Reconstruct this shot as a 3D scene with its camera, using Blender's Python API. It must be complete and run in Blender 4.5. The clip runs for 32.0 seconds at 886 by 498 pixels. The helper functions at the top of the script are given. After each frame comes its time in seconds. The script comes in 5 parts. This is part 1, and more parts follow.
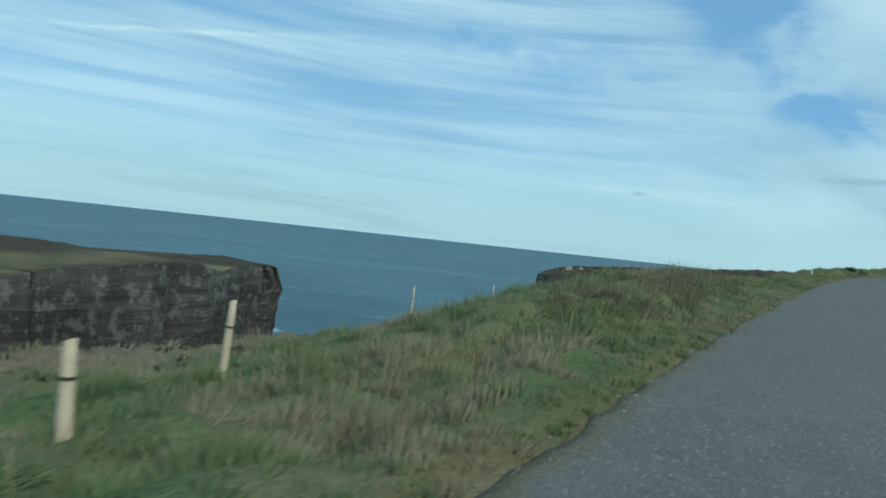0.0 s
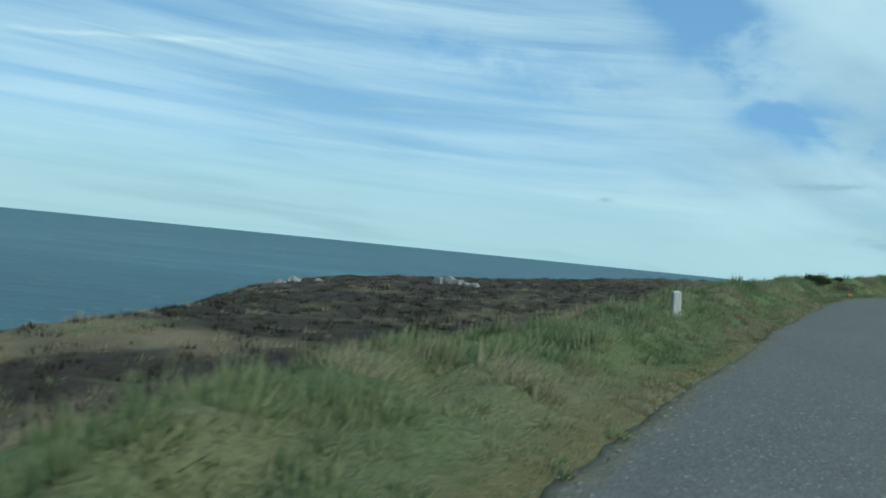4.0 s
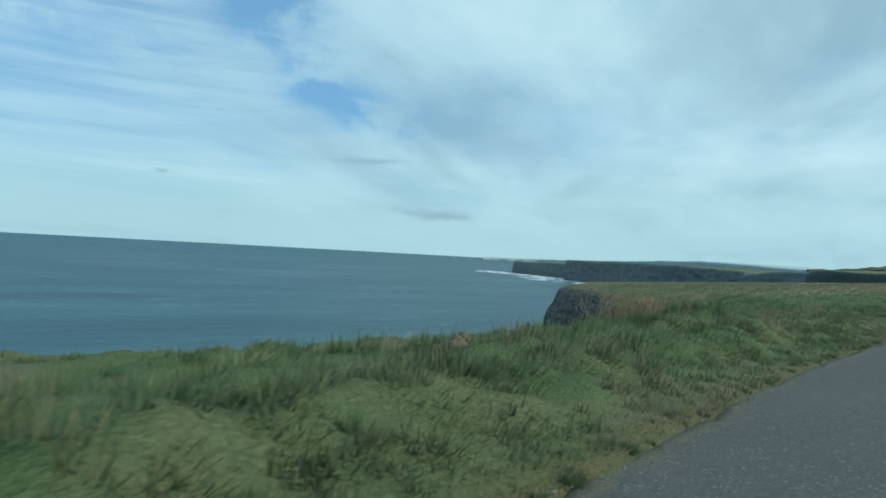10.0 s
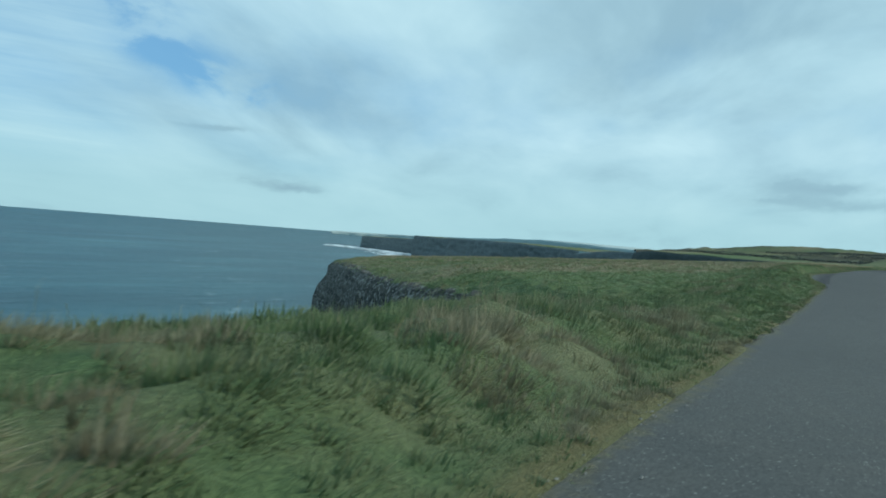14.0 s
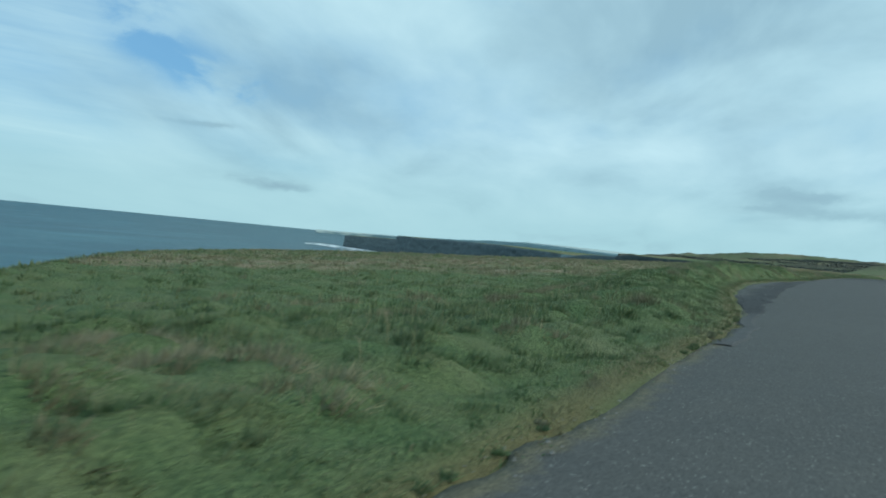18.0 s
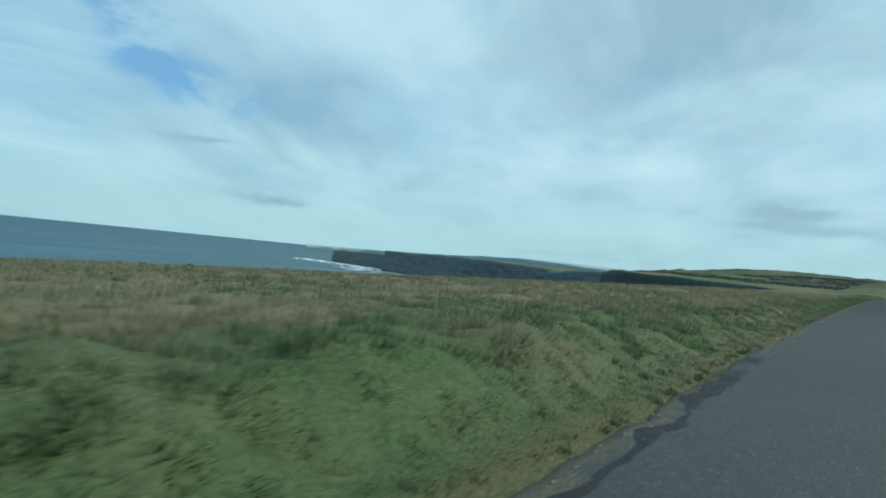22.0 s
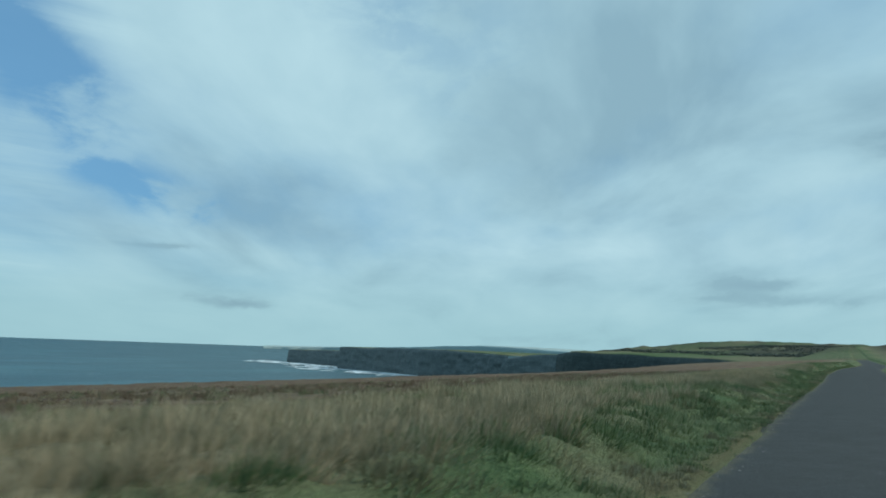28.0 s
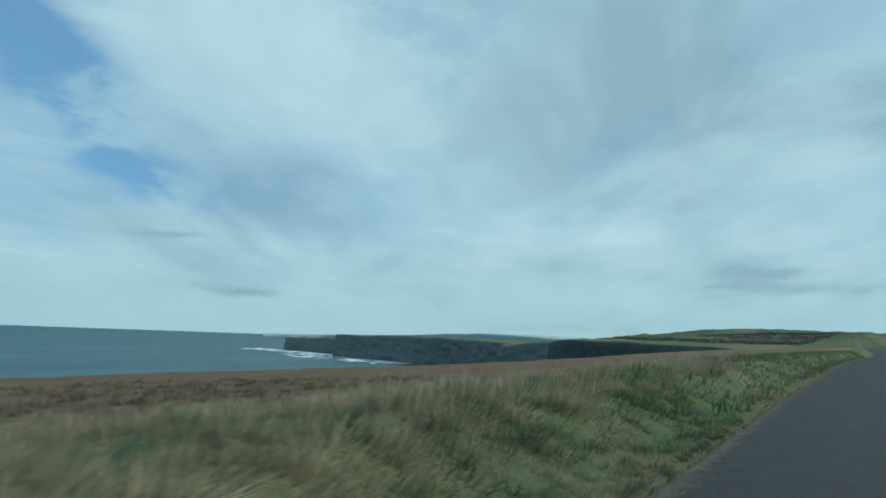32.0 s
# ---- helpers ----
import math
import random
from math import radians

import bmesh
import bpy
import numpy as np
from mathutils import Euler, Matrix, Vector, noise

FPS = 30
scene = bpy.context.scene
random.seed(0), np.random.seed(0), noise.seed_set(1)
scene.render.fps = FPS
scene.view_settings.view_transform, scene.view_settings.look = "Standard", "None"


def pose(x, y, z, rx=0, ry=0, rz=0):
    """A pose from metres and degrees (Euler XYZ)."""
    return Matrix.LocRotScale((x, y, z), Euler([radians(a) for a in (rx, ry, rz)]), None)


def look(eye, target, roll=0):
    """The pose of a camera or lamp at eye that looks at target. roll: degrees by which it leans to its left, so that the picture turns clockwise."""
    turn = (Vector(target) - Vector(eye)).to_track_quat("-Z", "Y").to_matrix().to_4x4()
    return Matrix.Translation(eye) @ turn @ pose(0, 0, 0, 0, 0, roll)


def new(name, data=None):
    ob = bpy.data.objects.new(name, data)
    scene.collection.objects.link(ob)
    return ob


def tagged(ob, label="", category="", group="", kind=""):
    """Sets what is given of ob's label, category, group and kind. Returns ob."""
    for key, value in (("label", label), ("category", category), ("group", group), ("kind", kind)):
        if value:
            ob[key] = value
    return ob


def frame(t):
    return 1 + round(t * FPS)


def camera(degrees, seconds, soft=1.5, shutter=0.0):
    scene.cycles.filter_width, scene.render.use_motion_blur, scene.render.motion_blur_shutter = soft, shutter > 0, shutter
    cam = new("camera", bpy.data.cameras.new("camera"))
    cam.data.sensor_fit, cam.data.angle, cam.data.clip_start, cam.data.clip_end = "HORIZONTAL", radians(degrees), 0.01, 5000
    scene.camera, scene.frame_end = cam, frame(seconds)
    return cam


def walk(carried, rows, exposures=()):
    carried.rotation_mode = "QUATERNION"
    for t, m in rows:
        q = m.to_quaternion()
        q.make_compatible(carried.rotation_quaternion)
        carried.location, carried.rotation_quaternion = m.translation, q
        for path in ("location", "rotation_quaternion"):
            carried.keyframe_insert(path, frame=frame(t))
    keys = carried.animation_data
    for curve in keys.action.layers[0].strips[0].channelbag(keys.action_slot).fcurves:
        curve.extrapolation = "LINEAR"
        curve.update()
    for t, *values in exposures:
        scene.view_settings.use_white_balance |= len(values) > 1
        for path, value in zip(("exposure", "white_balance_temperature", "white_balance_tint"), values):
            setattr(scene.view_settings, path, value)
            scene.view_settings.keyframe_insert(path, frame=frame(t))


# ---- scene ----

# Road line: heading in degrees (0 = +y, clockwise negative) against metres along the road.
HEADING = ((0, -29.47), (8, -29.02), (16, -28.72), (24, -29.33), (32, -30.72), (40, -32.61), (48, -35.08), (56, -37.80), (64, -42.07), (72, -50.88), (80, -60.59), (88, -68.42), (96, -73.38), (104, -76.25), (112, -78.14), (120, -78.88), (128, -79.20), (136, -79.45), (144, -79.43), (152, -79.03), (160, -78.52), (168, -78.38), (176, -78.79), (184, -79.37), (192, -79.95), (200, -80.36), (208, -80.90), (216, -81.67), (224, -82.36), (232, -82.56), (240, -82.49), (248, -82.41), (256, -82.33), (264, -82.25), (272, -82.19), (280, -82.18), (288, -82.18), (296, -82.18), (304, -82.18), (312, -82.18), (320, -82.18), (350, -82.18), (430, -85.9), (500, -82.18))
EYE = 1.25

SEA = -77.0
_k = np.array(HEADING)
ROAD_S = np.arange(-400.0, 2600.0, 0.25)
_h = np.radians(np.interp(ROAD_S, _k[:, 0], _k[:, 1]))
_dx, _dy = -np.sin(_h) * 0.25, np.cos(_h) * 0.25
ROAD_X = np.concatenate([[0], np.cumsum(_dx)[:-1]])
ROAD_Y = np.concatenate([[0], np.cumsum(_dy)[:-1]])
_i0 = int(400 / 0.25)
ROAD_X, ROAD_Y = ROAD_X - ROAD_X[_i0], ROAD_Y - ROAD_Y[_i0]


def table(s, pairs):
    """Smooth look-up: linear between the pairs, then softened."""
    a = np.array(pairs, float)
    w = 2.0
    return sum(np.interp(np.asarray(s) + d * w, a[:, 0], a[:, 1]) for d in (-1, -0.5, 0, 0.5, 1)) / 5


def road_z(s):
    return table(s, [(-400, -9), (-40, -1.4), (0, -0.6), (12, -0.36), (24, -0.05), (32, 0.08), (40, 0.19), (48, 0.44), (54, 0.67), (60, 0.91), (66, 1.09), (72, 1.21), (78, 1.31),
                     (84, 1.33), (90, 1.27), (96, 1.14), (104, 0.97), (112, 0.88), (122, 0.77), (134, 0.66), (142, 0.65), (150, 0.72), (160, 0.98), (170, 1.27), (190, 1.56),
                     (210, 1.7), (235, 1.92), (260, 2.05), (300, 2.2), (340, 2.3), (420, 2.6), (520, 3.5), (600, 4.5), (700, 6.0), (1000, 14.5), (1500, 30.5), (2600, 36.5)])


def plan(s, l):
    """World x, y of the point s metres along the road and l metres to its left."""
    h = np.interp(s, ROAD_S, _h)
    return np.interp(s, ROAD_S, ROAD_X) - np.cos(h) * l, np.interp(s, ROAD_S, ROAD_Y) - np.sin(h) * l


# ---- camera ----
cam = camera(64.0, 32.0, soft=1.75, shutter=0.14)
# seconds, metres along the road, pitch, roll, yaw
ROWS = [
    (0.0, 0.00, -0.93, -6.09, 0.00),
    (0.5, 4.75, -0.44, -5.53, 0.27),
    (1.0, 9.50, -0.41, -5.76, 0.65),
    (1.5, 14.26, -0.44, -5.85, 0.97),
    (2.0, 19.02, -0.52, -6.19, 0.79),
    (2.5, 23.78, -0.87, -5.58, 0.36),
    (3.0, 28.53, -0.81, -5.62, -0.49),
    (3.5, 33.28, -0.67, -5.54, -1.37),
    (4.0, 38.02, -0.14, -5.68, -2.48),
    (4.5, 42.72, -0.03, -5.66, -3.80),
    (6.5, 60.31, 1.72, -3.21, -9.77),
    (7.0, 64.38, 1.99, -2.84, -12.33),
    (7.5, 68.28, 2.17, -2.53, -16.73),
    (8.0, 71.98, 2.07, -2.17, -21.29),
    (8.5, 75.54, 1.36, -2.93, -25.96),
    (9.0, 79.00, 0.77, -2.88, -29.92),
    (9.5, 82.35, 0.29, -3.55, -33.84),
    (10.0, 85.61, 0.26, -3.11, -36.88),
    (10.5, 88.82, 0.11, -3.44, -39.67),
    (11.0, 92.08, -0.23, -3.56, -41.99),
    (11.5, 95.39, -0.50, -3.98, -43.70),
    (12.0, 98.76, -0.69, -4.01, -44.92),
    (12.5, 102.18, -0.45, -4.21, -46.32),
    (13.0, 105.68, -0.65, -3.82, -47.10),
    (13.5, 109.25, -0.96, -4.21, -48.12),
    (14.0, 112.90, -0.99, -4.49, -48.83),
    (14.5, 116.65, -1.06, -4.54, -49.19),
    (16.5, 133.18, -1.61, -5.22, -49.85),
    (17.0, 137.69, -1.21, -5.14, -49.95),
    (17.5, 142.34, -0.87, -5.15, -49.95),
    (18.0, 147.10, -0.80, -5.56, -49.83),
    (18.5, 151.99, -0.77, -5.39, -49.49),
    (19.0, 156.99, -0.65, -5.62, -49.13),
    (19.5, 162.10, -0.42, -5.91, -48.82),
    (20.0, 167.34, -0.13, -5.78, -48.72),
    (20.5, 172.68, 0.18, -5.64, -49.00),
    (21.0, 178.13, 0.47, -6.02, -49.41),
    (21.5, 183.68, 0.66, -5.86, -49.74),
    (22.0, 189.32, 0.50, -5.73, -50.28),
    (22.5, 195.07, 0.11, -5.44, -50.60),
    (23.0, 200.92, 0.28, -5.01, -50.83),
    (23.5, 206.87, 0.34, -5.03, -51.18),
    (24.0, 212.91, 0.56, -4.76, -51.82),
    (24.5, 219.05, 0.50, -4.77, -52.44),
    (25.0, 225.27, 0.32, -4.83, -53.02),
    (25.1, 226.53, 0.45, -4.80, -53.07),
    (25.2, 227.79, 0.72, -4.75, -53.11),
    (25.3, 229.05, 1.15, -4.60, -53.15),
    (25.4, 230.32, 2.05, -4.30, -53.20),
    (25.5, 231.59, 3.06, -3.95, -53.24),
    (25.6, 232.87, 4.70, -3.30, -53.52),
    (25.7, 234.14, 6.50, -2.40, -53.79),
    (25.8, 235.43, 9.50, -1.20, -54.07),
    (25.9, 236.71, 12.20, 0.20, -54.35),
    (26.0, 238.00, 13.11, 0.65, -54.62),
    (26.1, 239.29, 12.50, 0.90, -55.17),
    (26.2, 240.59, 11.50, 0.80, -55.71),
    (26.3, 241.89, 10.60, 0.70, -56.25),
    (26.5, 244.51, 10.34, 0.63, -57.34),
    (28.5, 271.71, 7.35, -2.48, -51.62),
    (29.0, 278.79, 7.11, -2.46, -51.58),
    (29.5, 285.96, 6.75, -2.55, -51.91),
    (30.0, 293.17, 6.95, -2.43, -51.25),
    (30.5, 300.43, 6.90, -2.60, -51.26),
    (31.0, 307.72, 6.77, -2.50, -51.62),
    (31.5, 315.06, 6.67, -2.24, -52.17),
    (32.0, 322.43, 7.06, -2.07, -52.31),
]
path = []
for t, s, p, r, yaw in ROWS:
    px, py = plan(s, 0.0)
    path.append((t, pose(float(px), float(py), float(road_z(s)) + EYE, 90 + p, r, yaw)))
walk(cam, path, [(0, 0.1, 6000, 2), (25.4, 0.1, 6000, 2), (26.0, -0.42, 6000, 2), (26.5, -0.3, 6000, 2), (28.5, -0.1, 6000, 2), (32, -0.1, 6000, 2)])

# ---- light ----
SUN_BEARING, SUN_HEIGHT = 215.0, 36.0


def node(nt, kind, *links, **values):
    """A shader node; links are (input, socket or value)."""
    n = nt.nodes.new(kind)
    for key, value in values.items():
        if key == "operation":
            n.operation = value
        elif key == "use_clamp":
            n.use_clamp = value
        elif key == "blend_type":
            n.blend_type = value
        elif key == "data_type":
            n.data_type = value
        elif key == "interpolation_type":
            n.interpolation_type = value
        elif key == "attribute_name":
            n.attribute_name = value
    for key, value in links:
        if isinstance(value, bpy.types.NodeSocket):
            nt.links.new(value, n.inputs[key])
        else:
            n.inputs[key].default_value = value
    return n


def maths(nt, op, a, b=0.0, c=0.0, clamp=False):
    return node(nt, "ShaderNodeMath", (0, a), (1, b), (2, c), operation=op, use_clamp=clamp).outputs[0]


def ramp(nt, fac, stops, mode="LINEAR"):
    n = node(nt, "ShaderNodeValToRGB", (0, fac))
    n.color_ramp.interpolation = mode
    el = n.color_ramp.elements
    while len(el) < len(stops):
        el.new(0.5)
    for e, (at, c) in zip(el, stops):
        e.position, e.color = at, (*c, 1) if len(c) == 3 else c
    return n.outputs[0]


def grey(*stops):
    return [(a, (v, v, v)) for a, v in stops]


def mixc(nt, fac, a, b, blend="MIX"):
    n = node(nt, "ShaderNodeMix", data_type="RGBA", blend_type=blend)
    for key, value in (("Factor", fac), ("A", a), ("B", b)):
        i = next(x for x in n.inputs if x.name == key and x.type == ("VALUE" if key == "Factor" else "RGBA"))
        if isinstance(value, bpy.types.NodeSocket):
            nt.links.new(value, i)
        else:
            i.default_value = value if key == "Factor" else (*value, 1)
    return next(x for x in n.outputs if x.type == "RGBA")


def noise_tex(nt, vec, scale, detail=5.0, rough=0.55, distort=0.0):
    return node(nt, "ShaderNodeTexNoise", ("Vector", vec), ("Scale", scale), ("Detail", detail), ("Roughness", rough), ("Distortion", distort)).outputs[0]


def mapping(nt, vec, scale=(1, 1, 1), rot=(0, 0, 0), loc=(0, 0, 0)):
    return node(nt, "ShaderNodeMapping", (0, vec), (1, loc), (2, rot), (3, scale)).outputs[0]


def build_world():
    w = bpy.data.worlds.new("sky")
    scene.world = w
    w.use_nodes = True
    nt = w.node_tree
    nt.nodes.clear()
    sky = node(nt, "ShaderNodeTexSky")
    sky.sky_type, sky.sun_disc = "NISHITA", False
    sky.sun_elevation, sky.sun_rotation = radians(SUN_HEIGHT), radians(360 - SUN_BEARING)
    sky.air_density, sky.dust_density, sky.ozone_density = 1.0, 0.6, 1.5
    d = node(nt, "ShaderNodeTexCoord").outputs["Generated"]
    xyz = node(nt, "ShaderNodeSeparateXYZ", (0, d))
    x, y, z = xyz.outputs
    up = maths(nt, "MAXIMUM", z, 0.0)
    q = maths(nt, "ADD", up, 0.20)
    flat = node(nt, "ShaderNodeCombineXYZ", (0, maths(nt, "DIVIDE", x, q)), (1, maths(nt, "DIVIDE", y, q))).outputs[0]
    az, elv = maths(nt, "ARCTAN2", x, y), maths(nt, "ARCSINE", z)
    # high cloud, drawn out along one wind
    wind = mapping(nt, flat, rot=(0, 0, radians(-33)))
    a = noise_tex(nt, mapping(nt, wind, scale=(0.65, 1.0, 1.0)), 1.3, 6, 0.54, 0.3)
    b = noise_tex(nt, mapping(nt, wind, scale=(0.7, 1.0, 1), loc=(3.1, 1.7, 0)), 0.6, 4, 0.5, 0.4)
    c = noise_tex(nt, mapping(nt, wind, scale=(0.7, 1.1, 1), loc=(0.4, 2.7, 0)), 1.5, 6, 0.54, 0.3)
    # thin level streaks low over the sea
    lay = node(nt, "ShaderNodeCombineXYZ", (0, maths(nt, "MULTIPLY", az, 1.7)), (1, maths(nt, "MULTIPLY", maths(nt, "ADD", elv, maths(nt, "MULTIPLY", az, 0.02)), 30.0))).outputs[0]
    lines = noise_tex(nt, lay, 1.0, 6, 0.58, 0.4)
    broad = noise_tex(nt, mapping(nt, lay, scale=(0.5, 0.35, 1), loc=(2.2, 5.1, 0)), 1.2, 4, 0.55, 0.3)
    seaward = node(nt, "ShaderNodeMapRange", (0, az), (1, 0.10), (2, 0.55), (3, 1.0), (4, 0.0), interpolation_type="SMOOTHSTEP").outputs[0]
    thick = node(nt, "ShaderNodeMapRange", (0, az), (1, 0.1), (2, 0.85), (3, 0.06), (4, 0.17), interpolation_type="SMOOTHSTEP").outputs[0]
    cover = maths(nt, "ADD", maths(nt, "ADD", maths(nt, "MULTIPLY", node(nt, "ShaderNodeMix", ("Factor", seaward), ("A", a), ("B", lines)).outputs[0], 0.5), maths(nt, "MULTIPLY", node(nt, "ShaderNodeMix", ("Factor", seaward), ("A", b), ("B", broad)).outputs[0], 0.5)), thick)
    cover = maths(nt, "ADD", cover, maths(nt, "MULTIPLY", maths(nt, "MULTIPLY", maths(nt, "SUBTRACT", lines, 0.5), seaward), 0.35))

    calm = maths(nt, "MULTIPLY", seaward, 0.68)
    cover = maths(nt, "ADD", maths(nt, "MULTIPLY", cover, maths(nt, "SUBTRACT", 1.0, calm)), maths(nt, "MULTIPLY", calm, 0.51))

    ragged = noise_tex(nt, mapping(nt, d, scale=(1, 1, 2.0)), 9.0, 6, 0.6, 0.3)

    def spot(be, el, hw, hh, depth, tilt=0.0, torn=1.0):
        """A soft patch of sky at a bearing and a height, in degrees."""
        u0, v0 = maths(nt, "ADD", az, radians(be)), maths(nt, "SUBTRACT", elv, radians(el))
        wob = maths(nt, "ADD", maths(nt, "MULTIPLY", maths(nt, "SUBTRACT", a, 0.5), radians(hh) * 2.0 * torn), maths(nt, "MULTIPLY", maths(nt, "SUBTRACT", ragged, 0.5), radians(hh) * 5.0 * torn))
        u0 = maths(nt, "ADD", u0, maths(nt, "MULTIPLY", maths(nt, "SUBTRACT", ragged, 0.5), radians(hw) * -4.0 * torn))
        v0 = maths(nt, "ADD", maths(nt, "ADD", v0, wob), maths(nt, "MULTIPLY", u0, tilt))
        u, v = maths(nt, "DIVIDE", u0, radians(hw)), maths(nt, "DIVIDE", v0, radians(hh))
        r2 = maths(nt, "ADD", maths(nt, "MULTIPLY", u, u), maths(nt, "MULTIPLY", v, v))
        return maths(nt, "MULTIPLY", maths(nt, "POWER", 2.718, maths(nt, "MULTIPLY", r2, -1.0)), depth)

    # gaps of open blue between the bands
    for g in (spot(-20.0, 19.0, 4.6, 2.8, 0.36, 0.5), spot(-28.5, 11.4, 3.6, 1.2, 0.34, 0.1), spot(-8, 14.5, 9, 1.6, 0.10), spot(-50, 24, 9, 4, 0.10)):
        cover = maths(nt, "SUBTRACT", cover, g)
    fac = node(nt, "ShaderNodeMapRange", (0, cover), (1, 0.34), (2, 0.70), (3, 0.10), (4, 0.97), interpolation_type="SMOOTHSTEP").outputs[0]
    tone = maths(nt, "ADD", maths(nt, "MULTIPLY", node(nt, "ShaderNodeMix", ("Factor", seaward), ("A", c), ("B", lines)).outputs[0], 0.6), maths(nt, "MULTIPLY", b, 0.4))
    # a thin straight trail and one bright streak over the sea
    for g in (spot(23.0, 12.8, 11.0, 0.20, 0.30, -0.14, 0.15), spot(2.0, 10.5, 6.0, 0.20, 0.22, -0.05, 0.15)):
        fac = maths(nt, "ADD", fac, g, clamp=True)
        tone = maths(nt, "ADD", tone, maths(nt, "MULTIPLY", g, 0.15))
    # small grey clouds low down
    for g in (spot(-15.2, 4.9, 0.8, 0.18, 0.24), spot(-35.2, 3.1, 2.4, 0.32, 0.26), spot(-31.0, 7.0, 2.6, 0.22, 0.16), spot(-91.5, 5.0, 5.0, 0.6, 0.16), spot(-76.5, 5.6, 3.0, 0.5, 0.18), spot(-78.5, 4.3, 4.5, 0.5, 0.16), spot(-88.5, 13.6, 3.4, 1.1, 0.26, 0.25, 0.8)):
        tone = maths(nt, "SUBTRACT", tone, g)
        fac = maths(nt, "ADD", fac, g, clamp=True)
    shade = ramp(nt, tone, [(0.37, (3.2, 4.7, 5.5)), (0.50, (4.6, 6.4, 7.1)), (0.63, (5.8, 7.6, 8.1))])
    blue = mixc(nt, 0.5, mixc(nt, 1.0, sky.outputs[0], (0.75, 1.0, 1.12), "MULTIPLY"), (1.7, 4.0, 6.7))
    col = mixc(nt, fac, blue, shade)
    low = node(nt, "ShaderNodeMapRange", (0, up), (1, 0.0), (2, 0.16), (3, 0.85), (4, 0.0), interpolation_type="SMOOTHSTEP").outputs[0]
    col = mixc(nt, low, col, mixc(nt, ramp(nt, tone, grey((0.2, 0), (0.45, 1))), (2.9, 4.25, 4.8), (4.2, 6.2, 6.55)))
    bg = node(nt, "ShaderNodeBackground", (0, col), (1, 0.1))
    out = node(nt, "ShaderNodeOutputWorld")
    nt.links.new(bg.outputs[0], out.inputs[0])


build_world()
sun = bpy.data.lights.new("sun", "SUN")
sun.energy, sun.angle, sun.color = 2.6, radians(14), (1.0, 0.94, 0.85)
sun_ob = new("sun", sun)
_b, _e = radians(SUN_BEARING), radians(SUN_HEIGHT)
sun_ob.matrix_world = look((-math.sin(_b) * math.cos(_e) * 50, math.cos(_b) * math.cos(_e) * 50, math.sin(_e) * 50), (0, 0, 0))


# ---- materials ----
def material(name):
    m = bpy.data.materials.new(name)
    m.use_nodes = True
    nt = m.node_tree
    bsdf = nt.nodes["Principled BSDF"]
    return m, nt, bsdf


def obj_coord(nt):
    return node(nt, "ShaderNodeTexCoord").outputs["Object"]


def geo_coord(nt):
    return node(nt, "ShaderNodeNewGeometry").outputs["Position"]


def finish(nt, bsdf, col, rough, height=None, dist=0.02, strength=0.6, spec=0.3):
    for key, value in (("Base Color", col), ("Roughness", rough), ("Specular IOR Level", spec)):
        if isinstance(value, bpy.types.NodeSocket):
            nt.links.new(value, bsdf.inputs[key])
        else:
            bsdf.inputs[key].default_value = (*value, 1) if key == "Base Color" else value
    if height is not None:
        bump = node(nt, "ShaderNodeBump", ("Height", height), ("Distance", dist), ("Strength", strength))
        nt.links.new(bump.outputs[0], bsdf.inputs["Normal"])


def turf_material():
    m, nt, b = material("turf")
    p = geo_coord(nt)
    cov = node(nt, "ShaderNodeAttribute", attribute_name="cover").outputs["Color"]
    ch = node(nt, "ShaderNodeSeparateColor", (0, cov)).outputs
    fine, mid, big = noise_tex(nt, p, 9, 6), noise_tex(nt, p, 1.3, 5), noise_tex(nt, p, 0.12, 4)
    moor = node(nt, "ShaderNodeAttribute", attribute_name="cover").outputs["Alpha"]
    streak = noise_tex(nt, mapping(nt, p, scale=(17.0, 23.0, 17.0)), 1.0, 5, 0.65, 0.4)
    tone = ramp(nt, mid, grey((0.36, 0), (0.64, 1)))
    green = mixc(nt, ramp(nt, streak, grey((0.32, 0), (0.66, 1))), (0.040, 0.074, 0.033), (0.108, 0.160, 0.068))
    green = mixc(nt, maths(nt, "MULTIPLY", tone, 0.35), green, (0.160, 0.165, 0.090))
    straw = mixc(nt, streak, (0.125, 0.105, 0.064), (0.300, 0.255, 0.170))
    straw = mixc(nt, ramp(nt, mid, grey((0.54, 0), (0.70, 0.6))), straw, (0.095, 0.100, 0.050))
    heath = mixc(nt, fine, (0.018, 0.017, 0.015), (0.070, 0.061, 0.050))
    heath = mixc(nt, ramp(nt, mid, grey((0.55, 0), (0.70, 0.6))), heath, (0.105, 0.105, 0.055))
    rust = mixc(nt, fine, (0.055, 0.032, 0.024), (0.190, 0.120, 0.085))
    rust = mixc(nt, ramp(nt, mid, grey((0.50, 0), (0.72, 0.7))), rust, (0.21, 0.17, 0.105))
    soil = mixc(nt, fine, (0.075, 0.066, 0.032), (0.185, 0.160, 0.082))
    col = mixc(nt, ch[0], straw, green)
    col = mixc(nt, ch[1], col, mixc(nt, moor, heath, rust))
    col = mixc(nt, ch[2], col, soil)
    col = mixc(nt, ramp(nt, big, grey((0.35, 0.0), (0.7, 0.35))), col, mixc(nt, 1.0, col, (1.2, 1.08, 0.85), "MULTIPLY"))
    finish(nt, b, col, 0.9, maths(nt, "ADD", streak, maths(nt, "MULTIPLY", mid, 1.5)), 0.06, 0.8, 0.1)
    return m


